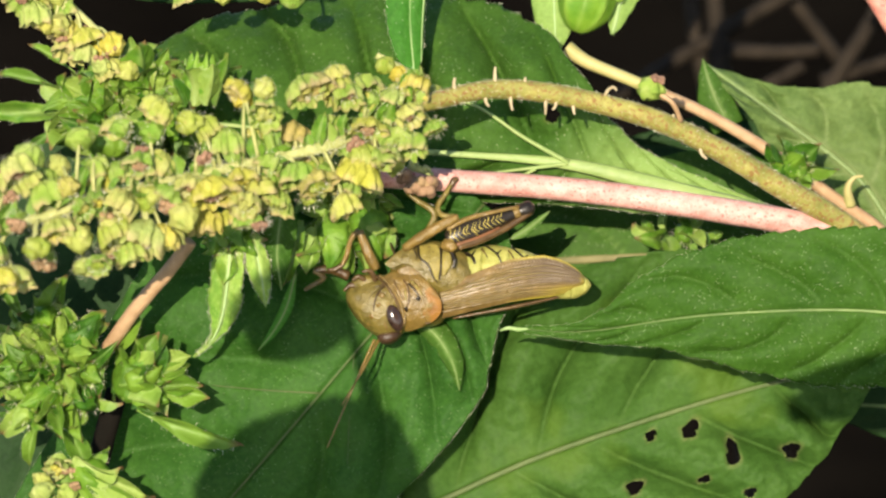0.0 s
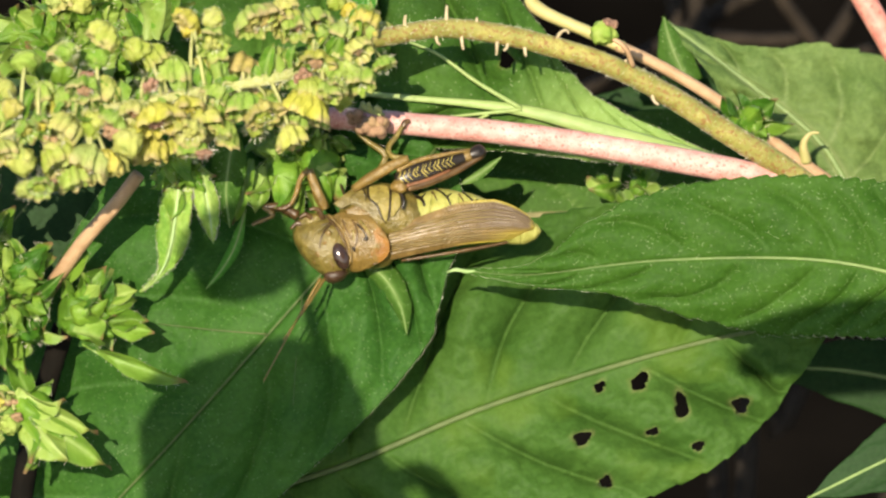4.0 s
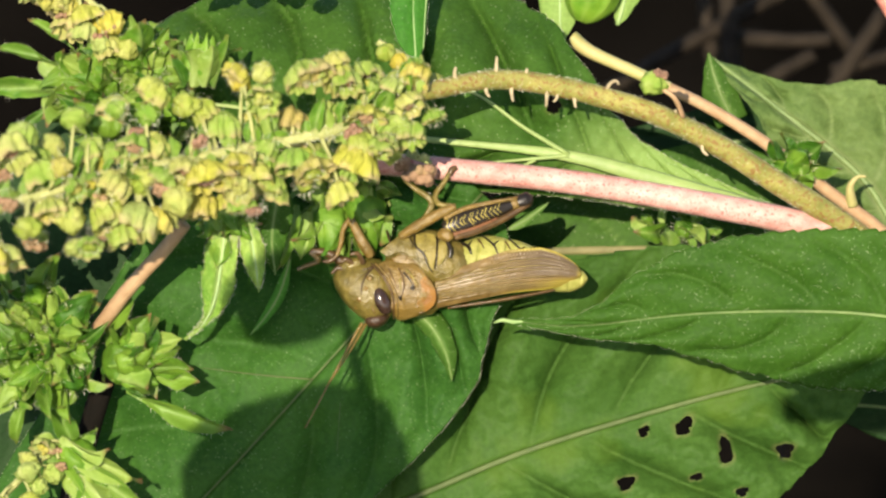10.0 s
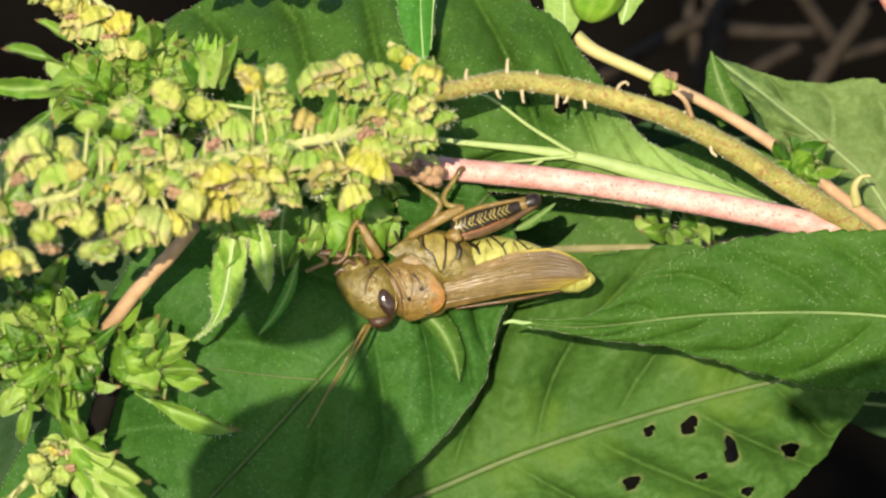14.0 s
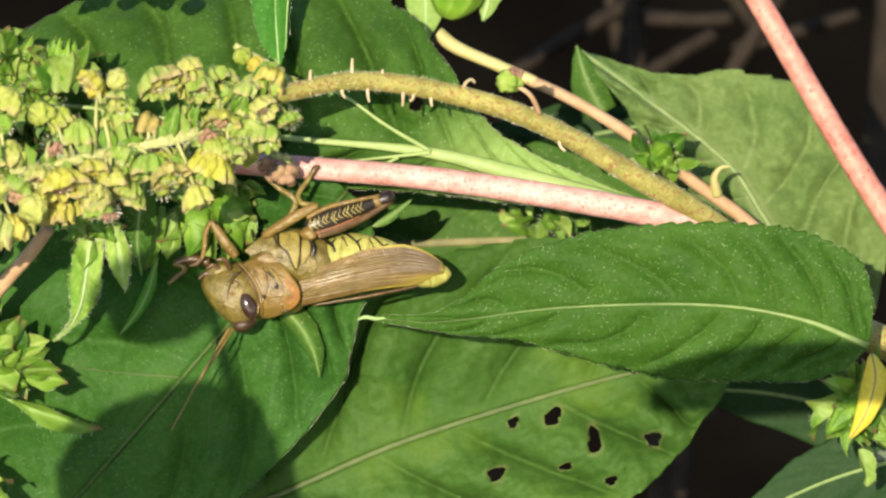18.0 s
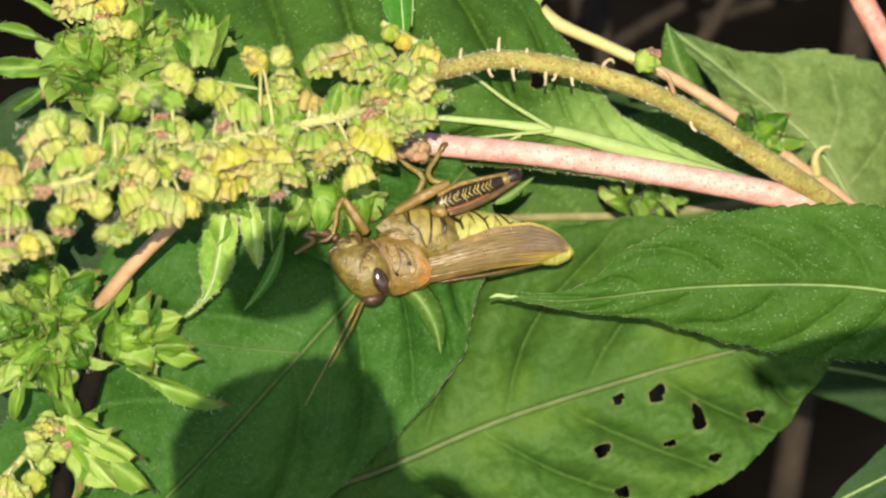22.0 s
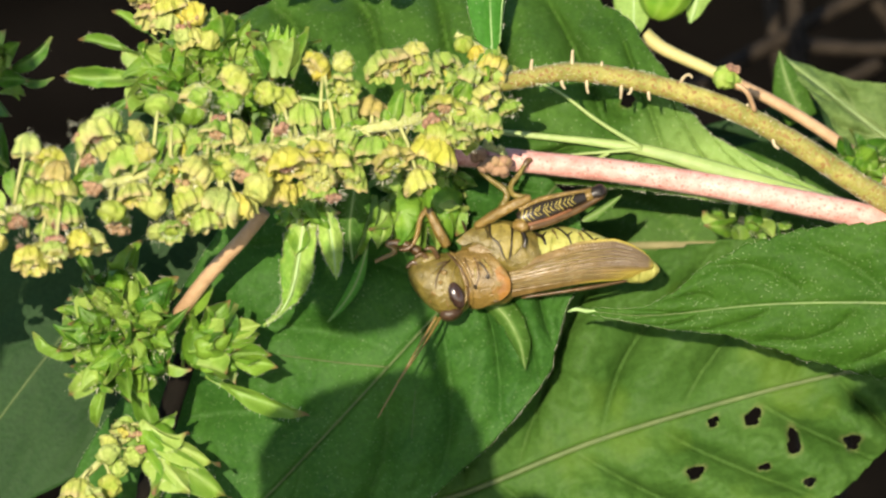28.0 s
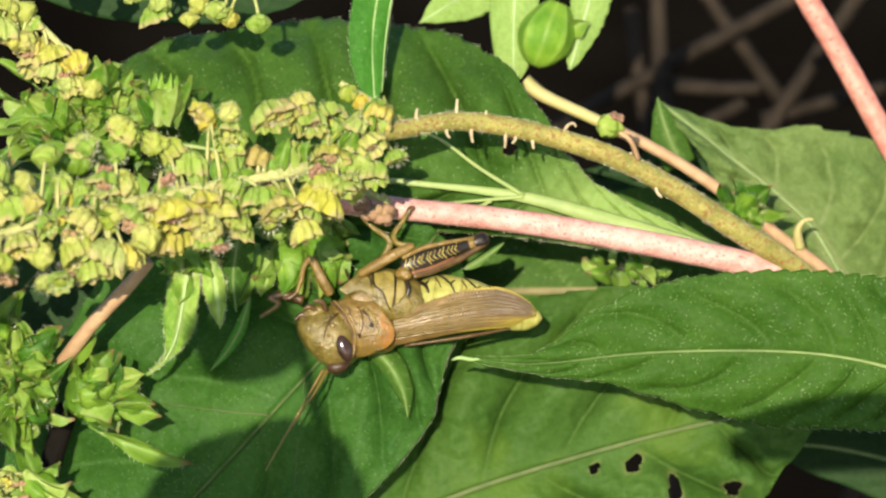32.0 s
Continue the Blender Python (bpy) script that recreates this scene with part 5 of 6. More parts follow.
leafy_bud(LOW_BUD, (3.2, -5, 0.5), (0.6, -0.8, 0.1), random.Random(8), True, 1.35, 0.2)
part("withered_tip", WITHERED[1], LOW_BUD, "", (-0.8, 1.2, 2.2), None, 0.9)
flower_cluster("small green shoots behind the pink stem", (32.5, 1.6, -22), (7.5, 1.2, 1.6), 12, 1, BRACTS_LIT, 97, lean=(0.9, -0.1, 0.2), extra=(((31, 2, -21), (-1, 0.15, 0), 0.8, BRACTS_LIT[1]),))
flower_cluster("small green buds behind the arched stem", (51, 11.5, -19), (2.4, 2.2, 1.6), 2, 3, BRACTS, 98)
BUD_TOP = flower_cluster("round pale green bud among leaves", (21.5, 38.5, -20), (2.4, 4, 2), 1, 0, BRACTS_LIT, 99, lean=(0.3, 1, 0.2))
part("bulb", BULB, BUD_TOP, "", (-1.2, -0.2, 0.5), turn_to((0.4, 1, 0)), 1.35)
flower_cluster("green and yellow bracts at a leaf joint", (82, -26, 3), (4, 8, 3), 18, 3, BRACTS_LIT, 100, lean=(0, -0.6, 0.4))
flower_cluster("green leafy shoots in the shade", (-84, 22, 0), (7, 9, 4), 24, 2, BRACTS, 101)


def build_sprig(label, line, r, heads, seed, out=(3.5, 6), kinds="bbc", scale=1.0, down=-1.0):
    at = line[0]
    t = thing("flower_sprig", at, label, "flower sprig")
    q = rel(line, at)
    v, f = tube(q, [r, r * 0.7], 30, 8, 1.0, 0.06, seed)
    part("rachis", mesh_from("rachis", v, f, RACHIS), t)
    rnd = random.Random(seed)
    c = spline(q, 61)
    for k in range(heads):
        s = int(2 + k / heads * 57)
        d = Vector((rnd.uniform(-0.7, 0.7), down + rnd.uniform(-0.3, 0.5), rnd.uniform(-0.5, 0.8))).normalized()
        flower_head(t, tuple(c[s]), tuple(c[s] + d * rnd.uniform(*out)), rnd, kinds, scale)
    return t


build_sprig("sprig of small hanging yellow flower heads", [(-58, 51, 11), (-44, 47, 12), (-32.5, 43.5, 12), (-22, 42.5, 11)], 0.9, 18, 111, kinds="bbbc", scale=0.72)
build_sprig("sprig of yellow flower heads", [(-74, 53, 10), (-66, 47, 12), (-60, 40.5, 13), (-55, 36, 12), (-50, 31, 10)], 0.7, 38, 112, out=(2.5, 6), kinds="bbccy", scale=0.82)
build_sprig("sprig of yellow flower heads below the cluster", [(-57, -31, 9), (-61, -33, 10), (-65, -37, 11), (-72, -44, 12)], 0.7, 12, 113, kinds="bbcy", scale=0.85, down=-0.4)
build_sprig("withered brown flower on the pink stem", [(-7, 12.6, 3), (-5.6, 12.1, 4.4), (-4.4, 11.7, 5.2), (-3.4, 11.3, 5.6)], 0.5, 7, 114, out=(0.5, 1.5), kinds="y", scale=1.35)
build_sprig("small brown-tipped flower above the spike", [(-3, 23.5, 18), (-6, 26, 17), (-9.5, 28, 16.5), (-11, 29, 16.5)], 0.75, 4, 115, out=(0.8, 1.6), kinds="yyb", scale=0.7)


# ---- the grasshopper ----
G0 = (-2, -4, 1)
HEAD0 = (-9.5, -7, 2.6)
ANT0 = (-13.6, -13.2, 5.0)
FORE0 = (-12.3, -2.6, 5.0)
FAR0 = (-16.5, -3.6, 3.2)


def arc(center, h, d, lean, a0, a1, grow=1.02, n=9):
    """Points over a body ring, from angle a0 to a1 (0 is up, 90 towards the viewer)."""
    out = []
    for i in range(n):
        g = radians(a0 + (a1 - a0) * i / (n - 1))
        yy = math.cos(g) * h * grow
        out.append((center[0] - yy * math.sin(radians(lean)), center[1] + yy * math.cos(radians(lean)), center[2] + math.sin(g) * d * grow))
    return out


def shield(pts, surf, rise, material, name="plate", at=(0, 0, 0)):
    """A thin domed plate on a body: outline (x, y), laid on the surface surf(x, y)."""
    ring_ = [(p.x, p.y) for p in spline([(x, y, 0) for x, y in list(pts) + [pts[0]]], 8 * len(pts) + 1)[:-1]]
    n = len(ring_)
    cx, cy = sum(p[0] for p in pts) / len(pts), sum(p[1] for p in pts) / len(pts)
    verts, faces = [], []
    steps = (1.0, 0.99, 0.93, 0.75, 0.5, 0.25)
    for k, t_ in enumerate(steps):
        for x, y in ring_:
            px, py = cx + (x - cx) * t_, cy + (y - cy) * t_
            verts.append((px - at[0], py - at[1], surf(px, py) + (-0.3 if k == 0 else rise * (0.6 + 0.4 * (1 - t_ ** 3))) - at[2]))
    verts.append((cx - at[0], cy - at[1], surf(cx, cy) + rise - at[2]))
    for k in range(len(steps) - 1):
        for j in range(n):
            faces.append((k * n + j, k * n + (j + 1) % n, (k + 1) * n + (j + 1) % n, (k + 1) * n + j))
    for j in range(n):
        faces.append(((len(steps) - 1) * n + j, (len(steps) - 1) * n + (j + 1) % n, len(verts) - 1))
    return mesh_from(name, verts, faces, material)


def wing_mesh(at):
    mid = [(-2.8, -7.6, 4.2), (3, -6.4, 4.4), (9, -5.3, 3.5), (14.5, -4.9, 2.0), (18.9, -5.2, 0.6)]
    rows, cols = 90, 130
    c = spline(rel(mid, at), rows + 1)
    verts, vein, cell, burn, faces = [], [], [], [], []
    for i in range(rows + 1):
        s = i / rows
        up = 1.6 + 2.15 * min(1, s * 2.2) ** 0.8
        up *= min(1, (1 - s) ** 0.5 * 1.75) if s > 0.6 else 1
        lo = 2.7 - 0.3 * s
        lo *= min(1, (1 - s) ** 0.45 * 1.75) if s > 0.6 else 1
        for j in range(cols + 1):
            a = -1 + 2 * j / cols
            y = a * (up if a > 0 else lo)
            ridge = 0.0
            for k in range(11):
                lane = (-0.9 + 0.17 * k + 0.03 * math.sin(5 * k)) * (0.75 + 0.35 * s) + 0.06 * math.sin(3 * s + k)
                ridge = max(ridge, math.exp(-((a - lane) / 0.022) ** 2) * (0.2 + 0.8 * ((k * 7) % 5) / 4) * (1 if s < 0.5 else max(0.35, 1.9 - 1.8 * s)))
            cross = 0.8 * math.exp(-(((s * 46 + 3 * a) % 1 - 0.5) / 0.16) ** 2) if s > 0.35 else 0
            verts.append(c[i] + Vector((0, y, -0.28 * a * a * 2.2 + 0.06 * ridge + (-0.7 * max(0, -a) ** 2))))
            vein.append(min(1, max(ridge * 0.85, cross * 0.2)))
            cell.append(max(0, min(1, (s - 0.35) * 3)) * max(0, min(1, (a + 0.35) * 4)) * 0.85)
            edge = max(0, min(1, (abs(a) - 0.86) * 10)) * min(1, max(0, (s - 0.4) * 6))
            low = max(0, min(1, (-a - 0.3) * 3)) * max(0, min(1, (s - 0.6) * 5)) * 0.7
            burn.append(max(edge, low, min(1, max(0, (s - 0.955) * 20))) * 0.85)
    w = cols + 1
    for i in range(rows):
        for j in range(cols):
            faces.append((i * w + j, i * w + j + 1, (i + 1) * w + j + 1, (i + 1) * w + j))
    return mesh_from("wing", verts, faces, WING, True, {"vein": vein, "cell": cell, "burn": burn})


def build_grasshopper():
    t = thing("grasshopper", G0, "olive-brown grasshopper with a yellow black-barred belly hanging from a pink stem", "grasshopper")

    def add(name, vf, m_, label="", owner=t, at=G0):
        return part(name, mesh_from(name, *vf, m_), owner, label)

    def line(name, pts, r, m_, owner=t, at=G0, k=10):
        v, f = tube(rel(pts, at), [r, r, r * 0.6], k, 6)
        return part(name, mesh_from(name, v, f, m_), owner)

    def ring(c, h, d, lean=0):
        return (tuple(Vector(c) - Vector(G0)), h, d, lean)

    # thorax, with its plates and sutures
    add("thorax", loft([ring((-10.2, -4.6, 1.5), 2.6, 2.6), ring((-8, -3.4, 1.4), 4.0, 3.8), ring((-4.5, -3.0, 1.2), 4.5, 4.2), ring((-1, -3.6, 0.8), 4.4, 4.0), ring((2, -4.4, 0.2), 3.6, 3.4)], 24, 18), SHELL)
    for x0, a0, a1, ln in ((-8.4, 5, 70, 22),):
        line("suture", arc((x0, -3.1, 1.2), 4.5, 4.2, ln, a0, a1), 0.2, SHELL_DARK)
    def flank(x, y):
        return 1.3 + 4.1 * math.sqrt(max(0.12, 1 - ((y + 3.1) / 4.9) ** 2))

    for pts, r, m_ in (([(-11.0, -1.9), (-9.4, -0.5), (-7.8, 0.6), (-6.5, 0.3), (-6.0, -1.2), (-5.1, -3.0), (-6.4, -2.8), (-8.0, -2.0), (-9.8, -2.6)], 0.3, SHELL),
                       ([(-5.7, 0.8), (-4.2, 1.0), (-2.8, 0.5), (-2.6, -2.0), (-3.0, -4.7), (-3.6, -4.0), (-4.3, -2.2), (-5.5, -1.0)], 0.38, SHELL_PLATE),
                       ([(-2.2, 0.0), (-1.2, -0.5), (-0.9, -2.0), (-1.6, -3.4), (-2.3, -3.9), (-2.3, -2.0)], 0.34, SHELL_PLATE), ([(-9.2, -2.9), (-7.6, -2.3), (-6.0, -3.1), (-5.0, -4.4), (-6.6, -4.6), (-8.4, -4.0)], 0.3, SHELL_TAN)):
        part("plate", shield(pts, flank, r, m_, "plate", G0), t)
    for pts, r in (([(-5.9, 0.9), (-5.7, -1.0), (-4.45, -2.2), (-3.7, -4.0), (-3.1, -4.9)], 0.16), ([(-2.5, 0.4), (-2.45, -2.0), (-2.75, -4.5)], 0.15), ([(-4.4, -1.9), (-3.9, -1.6), (-3.3, -0.8)], 0.08), ([(-8.2, 0.9), (-6.9, 0.6), (-6.2, -0.6), (-6.1, -1.4)], 0.1), ([(-0.9, -0.4), (-0.4, -1.6), (-0.6, -2.8)], 0.3)):
        line("suture", [(x, y, flank(x, y) + 0.3) for x, y in pts], r, SHELL_BLACK, k=20)
    # pronotum: the saddle behind the head, and its orange rear edge
    pro = [((-10.9, -7.6, 2.4), 4.2, 4.0, 20), ((-8.6, -7.6, 2.4), 4.3, 4.2, 20), ((-6.2, -7.8, 2.1), 4.0, 4.1, 20), ((-3.9, -8.4, 1.6), 2.9, 3.6, 18), ((-2.4, -8.9, 1.2), 1.2, 2.6, 16)]
    add("pronotum", loft([ring(*p) for p in pro], 32, 18), SHELL_TAN)

    def on_saddle(x, y):
        return (x, y, 2.5 - 0.05 * (x + 8) + 4.5 * math.sqrt(max(0.06, 1 - ((y + 7.5) / 5.3) ** 2)) - 0.035 * max(0, x + 6) ** 2)

    part("saddle_plate", shield([(-11.3, -3.9), (-9.8, -3.0), (-8.1, -2.7), (-5.8, -3.5), (-3.9, -5.5), (-2.7, -7.6), (-2.8, -9.6), (-4.5, -11.1), (-8.1, -12.2), (-8.7, -10.2), (-8.9, -8.0), (-10.3, -5.5)], lambda x, y: on_saddle(x, y)[2], 0.22, SHELL_TAN, "saddle_plate", G0), t)
    part("rear_edge", shield([(-5.0, -6.0), (-3.8, -5.7), (-2.6, -7.6), (-2.7, -9.6), (-4.4, -11.0), (-5.3, -9.6), (-4.7, -7.8)], lambda x, y: on_saddle(x, y)[2], 0.27, SHELL_ORANGE, "rear_edge", G0), t, "orange rear edge of the saddle plate")
    for pts, r, m_ in (([(-8.1, -4.4), (-7.5, -5.6), (-7.3, -7.2), (-7.7, -8.8)], 0.14, SHELL_BROWN), ([(-7.4, -5.0), (-6.6, -5.8), (-5.7, -7.2)], 0.16, SHELL_BLACK), ([(-6.2, -7.1), (-5.7, -7.5)], 0.3, SHELL_BLACK), ([(-7.9, -8.5), (-7.7, -9.2)], 0.26, SHELL_BLACK),
                       ([(-9.6, -4.4), (-9.0, -5.8), (-8.2, -7.4)], 0.1, SHELL_BROWN), ([(-5.0, -11.0), (-4.2, -10.9)], 0.14, SHELL_BROWN)):
        line("groove", [(*on_saddle(*p)[:2], on_saddle(*p)[2] + 0.24) for p in pts], r, m_, k=14)
    for pts in ([(-7.0, -4.6), (-6.2, -5.4), (-5.3, -6.8)], [(-7.9, -6.0), (-7.8, -7.6)]):
        line("ridge", [(*on_saddle(*p)[:2], on_saddle(*p)[2] + 0.2) for p in pts], 0.16, SHELL_PLATE, k=14)
    neck = [(-12.2, -3.7, 6.3), (-11.2, -4.7, 7.0), (-10.0, -6.2, 7.45), (-9.0, -8.4, 7.3), (-8.8, -10.4, 6.8), (-8.8, -12.0, 5.6)]
    line("neck_seam", neck, 0.16, SHELL_BROWN, k=24)
    line("neck_rim", [(x + 0.5, y + 0.1, z) for x, y, z in neck], 0.2, SHELL_TAN, k=24)
    # belly in rings, each with its black bars
    spine = [(0.2, -4.3, 0.2, 3.5, 3.3), (3, -3.5, 0, 3.95, 3.3), (6.5, -3.5, -0.3, 3.8, 3.1), (10, -3.9, -0.6, 3.4, 2.8), (13, -4.5, -0.9, 2.85, 2.4), (15.7, -5.3, -1.1, 2.45, 2.0), (17.6, -5.8, -1.2, 1.95, 1.7), (19.1, -5.9, -1.2, 1.2, 1.2), (19.9, -5.9, -1.2, 0.3, 0.4)]
    c = spline([s[:3] for s in spine], 57)
    rad = spline([(s[3], s[4], 0) for s in spine], 57)
    for k in range(7):
        secs = []
        for q in range(9):
            i = k * 8 + q
            bulge = 1 + 0.035 * math.sin(math.pi * (q / 8) ** 0.7)
            secs.append(ring(tuple(c[i]), max(rad[i].x, 0.05) * bulge, max(rad[i].y, 0.05) * bulge, -6))
        seg = add("belly_ring", loft(secs, 24), SHELL_YELLOW)
        if k < 6:
            def on_ring(j, deg):
                i = min(56, k * 8 + j)
                g = radians(deg)
                return (c[i].x + 0.1 * math.cos(g), c[i].y + math.cos(g) * rad[i].x * 1.03, c[i].z + math.sin(g) * rad[i].y * 1.05)
            line("bar", [on_ring(1, 14), on_ring(3, 34), on_ring(5, 52), on_ring(6, 70)], 0.2 if k else 0.32, SHELL_BLACK, seg, G0)
            line("bar", [on_ring(5, 54), on_ring(5, 44), on_ring(6, 33)], 0.17, SHELL_BLACK, seg, G0)
            line("bar", [on_ring(0, 30), on_ring(1, 44), on_ring(2, 60)], 0.13, SHELL_BROWN, seg, G0)
    thicken(part("wing", wing_mesh(G0), t, "brown folded forewing with netted veins and a yellow edge"), 0.15)
    # the far wing shows below the near one
    v, f = tube(rel([(-1, -10.3, 1.0), (6, -9.2, 0.8), (12, -8.1, 0.0), (17.5, -6.9, -0.8)], G0), [0.2, 0.32, 0.2], 24, 10, 1.6)
    part("wing", mesh_from("wing", v, f, SHELL_BROWN), t)

    # hind leg, folded along the belly
    hip, knee = Vector((-1.6, 1.5, 4.6)), Vector((11.2, 6.1, 1.8))
    d = knee - hip
    secs = []
    for s, h, w in ((0, 0.8, 0.8), (0.06, 1.5, 1.1), (0.18, 1.9, 1.3), (0.36, 1.75, 1.2), (0.56, 1.35, 1.0), (0.76, 0.95, 0.8), (0.9, 0.75, 0.75), (0.97, 0.9, 0.8), (1.0, 0.5, 0.5)):
        secs.append(ring(tuple(hip + d * s), h, w, 19))
    thigh = add("hind_thigh", loft(secs, 22, 30), SHELL_BLACK, "dark hind thigh with yellow herringbone bars")
    jig = random.Random(12)
    for k in range(13):
        s = 0.05 + k * 0.05 + jig.uniform(-0.012, 0.012)
        h = 1.75 * (1 - 0.62 * max(0, s - 0.2))
        zd = 1.28 * (1 - 0.5 * max(0, s - 0.2))
        p = hip + d * s
        n = Vector((-0.34, 0.94, 0))
        run = d.normalized()

        def on(q, slide):
            return p + n * h * q + run * slide + Vector((0, 0, zd * math.sqrt(max(0.05, 1 - q * q)) + 0.03))
        line("bar", [on(jig.uniform(0.4, 0.75), 0.5), on(0.3, 0.25), on(0.1, -0.1)], jig.uniform(0.04, 0.085), SHELL_OCHRE, thigh, G0, 7)
        line("bar", [on(0.1, -0.1), on(-0.2, 0.1), on(-jig.uniform(0.25, 0.7), 0.45)], jig.uniform(0.05, 0.1), SHELL_OCHRE, thigh, G0, 6)
    line("keel", [hip + d * 0.05 + Vector((-0.5, 1.3, 0.7)), hip + d * 0.35 + Vector((-0.62, 1.62, 0.6)), hip + d * 0.88 + Vector((-0.25, 0.72, 0.5))], 0.42, SHELL_TAN, thigh, G0, 20)
    line("keel", [hip + d * 0.1 + Vector((0.3, -1.25, 0.9)), hip + d * 0.32 + Vector((0.5, -1.4, 0.9)), hip + d * 0.6 + Vector((0.4, -1.1, 0.7))], 0.36, SHELL_RED, thigh, G0, 20)
    add("hind_knee", loft([ring(tuple(hip + d * 0.86), 0.85, 0.85, 19), ring(tuple(hip + d * 0.93), 1.15, 1.0, 19), ring(tuple(hip + d * 1.0), 1.1, 0.95, 19), ring(tuple(hip + d * 1.04), 0.4, 0.4, 19)], 16, 10), SHELL_BLACK, "black knee of the hind leg")
    add("knee_band", loft([ring(tuple(hip + d * 0.8), 0.9, 0.9, 19), ring(tuple(hip + d * 0.83), 1.05, 1.0, 19), ring(tuple(hip + d * 0.87), 0.95, 0.95, 19)], 16, 6), SHELL_TAN, "tan band before the knee", thigh)
    v, f = tube(rel([knee + Vector((0, -0.7, 0.3)), (7.4, 3.1, 3.0), (3.2, 1.2, 4.4), (0.2, 0.2, 5.4)], G0), [0.45, 0.55, 0.6, 0.4], 24, 10)
    part("hind_shin", mesh_from("hind_shin", v, f, SHELL_BROWN), t, "brown shin folded under the thigh")
    add("hip", loft([ring((-2.4, 0.6, 4.8), 0.4, 0.4), ring((-1.8, 0.7, 5.1), 0.9, 0.7), ring((-0.8, 0.6, 5.3), 1.0, 0.7), ring((0, 0.4, 5.1), 0.4, 0.4)], 14, 9), SHELL_TAN)
    # middle legs, holding on to the pink stem
    v, f = tube(rel([(-8.0, 0.3, 4.6), (-5.4, 1.9, 5.6), (-2.4, 3.6, 5.8), (0.2, 4.8, 5.2)], G0), [0.6, 0.85, 0.8, 0.6], 20, 12)
    part("middle_thigh", mesh_from("middle_thigh", v, f, SHELL_TAN), t)
    v, f = tube(rel([(0.2, 4.8, 5.0), (-2.2, 5.2, 4.6), (-2.8, 6.6, 3.8), (-1.6, 8.4, 3.0), (-0.7, 10.0, 2.4)], G0), [0.5, 0.42, 0.4, 0.36], 22, 10)
    part("middle_shin", mesh_from("middle_shin", v, f, SHELL), t)
    v, f = tube(rel([(-0.7, 9.6, 2.5), (-0.4, 10.4, 2.4), (0.3, 10.7, 2.2)], G0), [0.4, 0.5, 0.35], 8, 8)
    part("middle_foot", mesh_from("middle_foot", v, f, SHELL_BROWN), t)
    v, f = tube(rel([(-5, 2, 1.5), (-3.4, 5.4, 1.6), (-6, 7.6, 2.2), (-7.4, 8.8, 2.6)], G0), [0.6, 0.5, 0.4, 0.3], 20, 10)
    part("middle_shin", mesh_from("middle_shin", v, f, SHELL), t)
    for x, y, z in ((-3.2, 6.6, 4.0), (-2.0, 7.8, 3.5)):
        line("spine", [(x, y, z), (x - 0.6, y + 0.3, z), (x - 1.0, y + 0.5, z)], 0.1, SHELL_BLACK)

    # head with eye, mouth parts and feelers
    hm = [((-9.6, -7.4, 2.9), 3.9, 3.7, 20), ((-11, -7.9, 3.2), 4.7, 4.2, 20), ((-12.8, -8.5, 3.6), 5.0, 4.2, 21), ((-14.6, -8.7, 3.8), 4.5, 3.8, 22), ((-16.2, -8.4, 3.8), 3.3, 3.0, 22), ((-17.3, -7.9, 3.6), 1.9, 1.9, 20), ((-17.8, -7.6, 3.5), 0.5, 0.5, 20)]
    hb = [(tuple(Vector(c_) - Vector(HEAD0)), h, w, ln) for c_, h, w, ln in hm]
    head = part("head", mesh_from("head", *loft(hb, 32, 26), SHELL), t, "", tuple(Vector(HEAD0) - Vector(G0)))

    def hpart(name, vf, m_, label="", at=HEAD0):
        return part(name, mesh_from(name, *vf, m_), head, label, tuple(Vector(at) - Vector(HEAD0)))

    ev = []
    for i in range(13):
        s = math.sin(math.pi * i / 12)
        ev.append(((0, 2.05 * math.cos(math.pi * i / 12), 0), s))
    verts, faces = [], []
    for (p, s) in ev:
        for j in range(20):
            g = 2 * math.pi * j / 20
            verts.append(Vector((1.2 * s * math.cos(g), p[1] * 1.07, 0.95 * s * math.sin(g))))
    for i in range(12):
        for j in range(20):
            u = (j + 1) % 20
            faces.append((i * 20 + j, (i + 1) * 20 + j, (i + 1) * 20 + u, i * 20 + u))
    rot = Euler((0.1, 0.25, radians(25))).to_quaternion()
    hpart("eye", ([rot @ v_ + Vector((-10.5, -9.9, 7.0)) - Vector(HEAD0) for v_ in verts], faces), EYE, "glossy dark brown oval eye")
    line("eye_rim", [Vector((-9.1, -8.5, 6.9)), Vector((-9.0, -10.4, 6.9)), Vector((-9.6, -12.0, 6.5))], 0.2, SHELL_TAN, head, HEAD0)
    line("eye_rim", [Vector((-11.3, -7.7, 7.3)), Vector((-12.2, -9.6, 7.35)), Vector((-11.6, -11.8, 6.9))], 0.22, SHELL_TAN, head, HEAD0)
    hpart("brow", loft([(tuple(Vector(c_) - Vector(HEAD0)), h, w, 0) for c_, h, w in (((-13.2, -12.8, 4.6), 0.3, 0.3), ((-12.6, -12.8, 4.8), 0.95, 1.4), ((-11.4, -12.8, 4.8), 1.15, 1.7), ((-10.2, -12.5, 4.6), 0.9, 1.4), ((-9.5, -12.2, 4.4), 0.3, 0.3))], 16, 12), SHELL_DARK, "dark brown crown of the head")
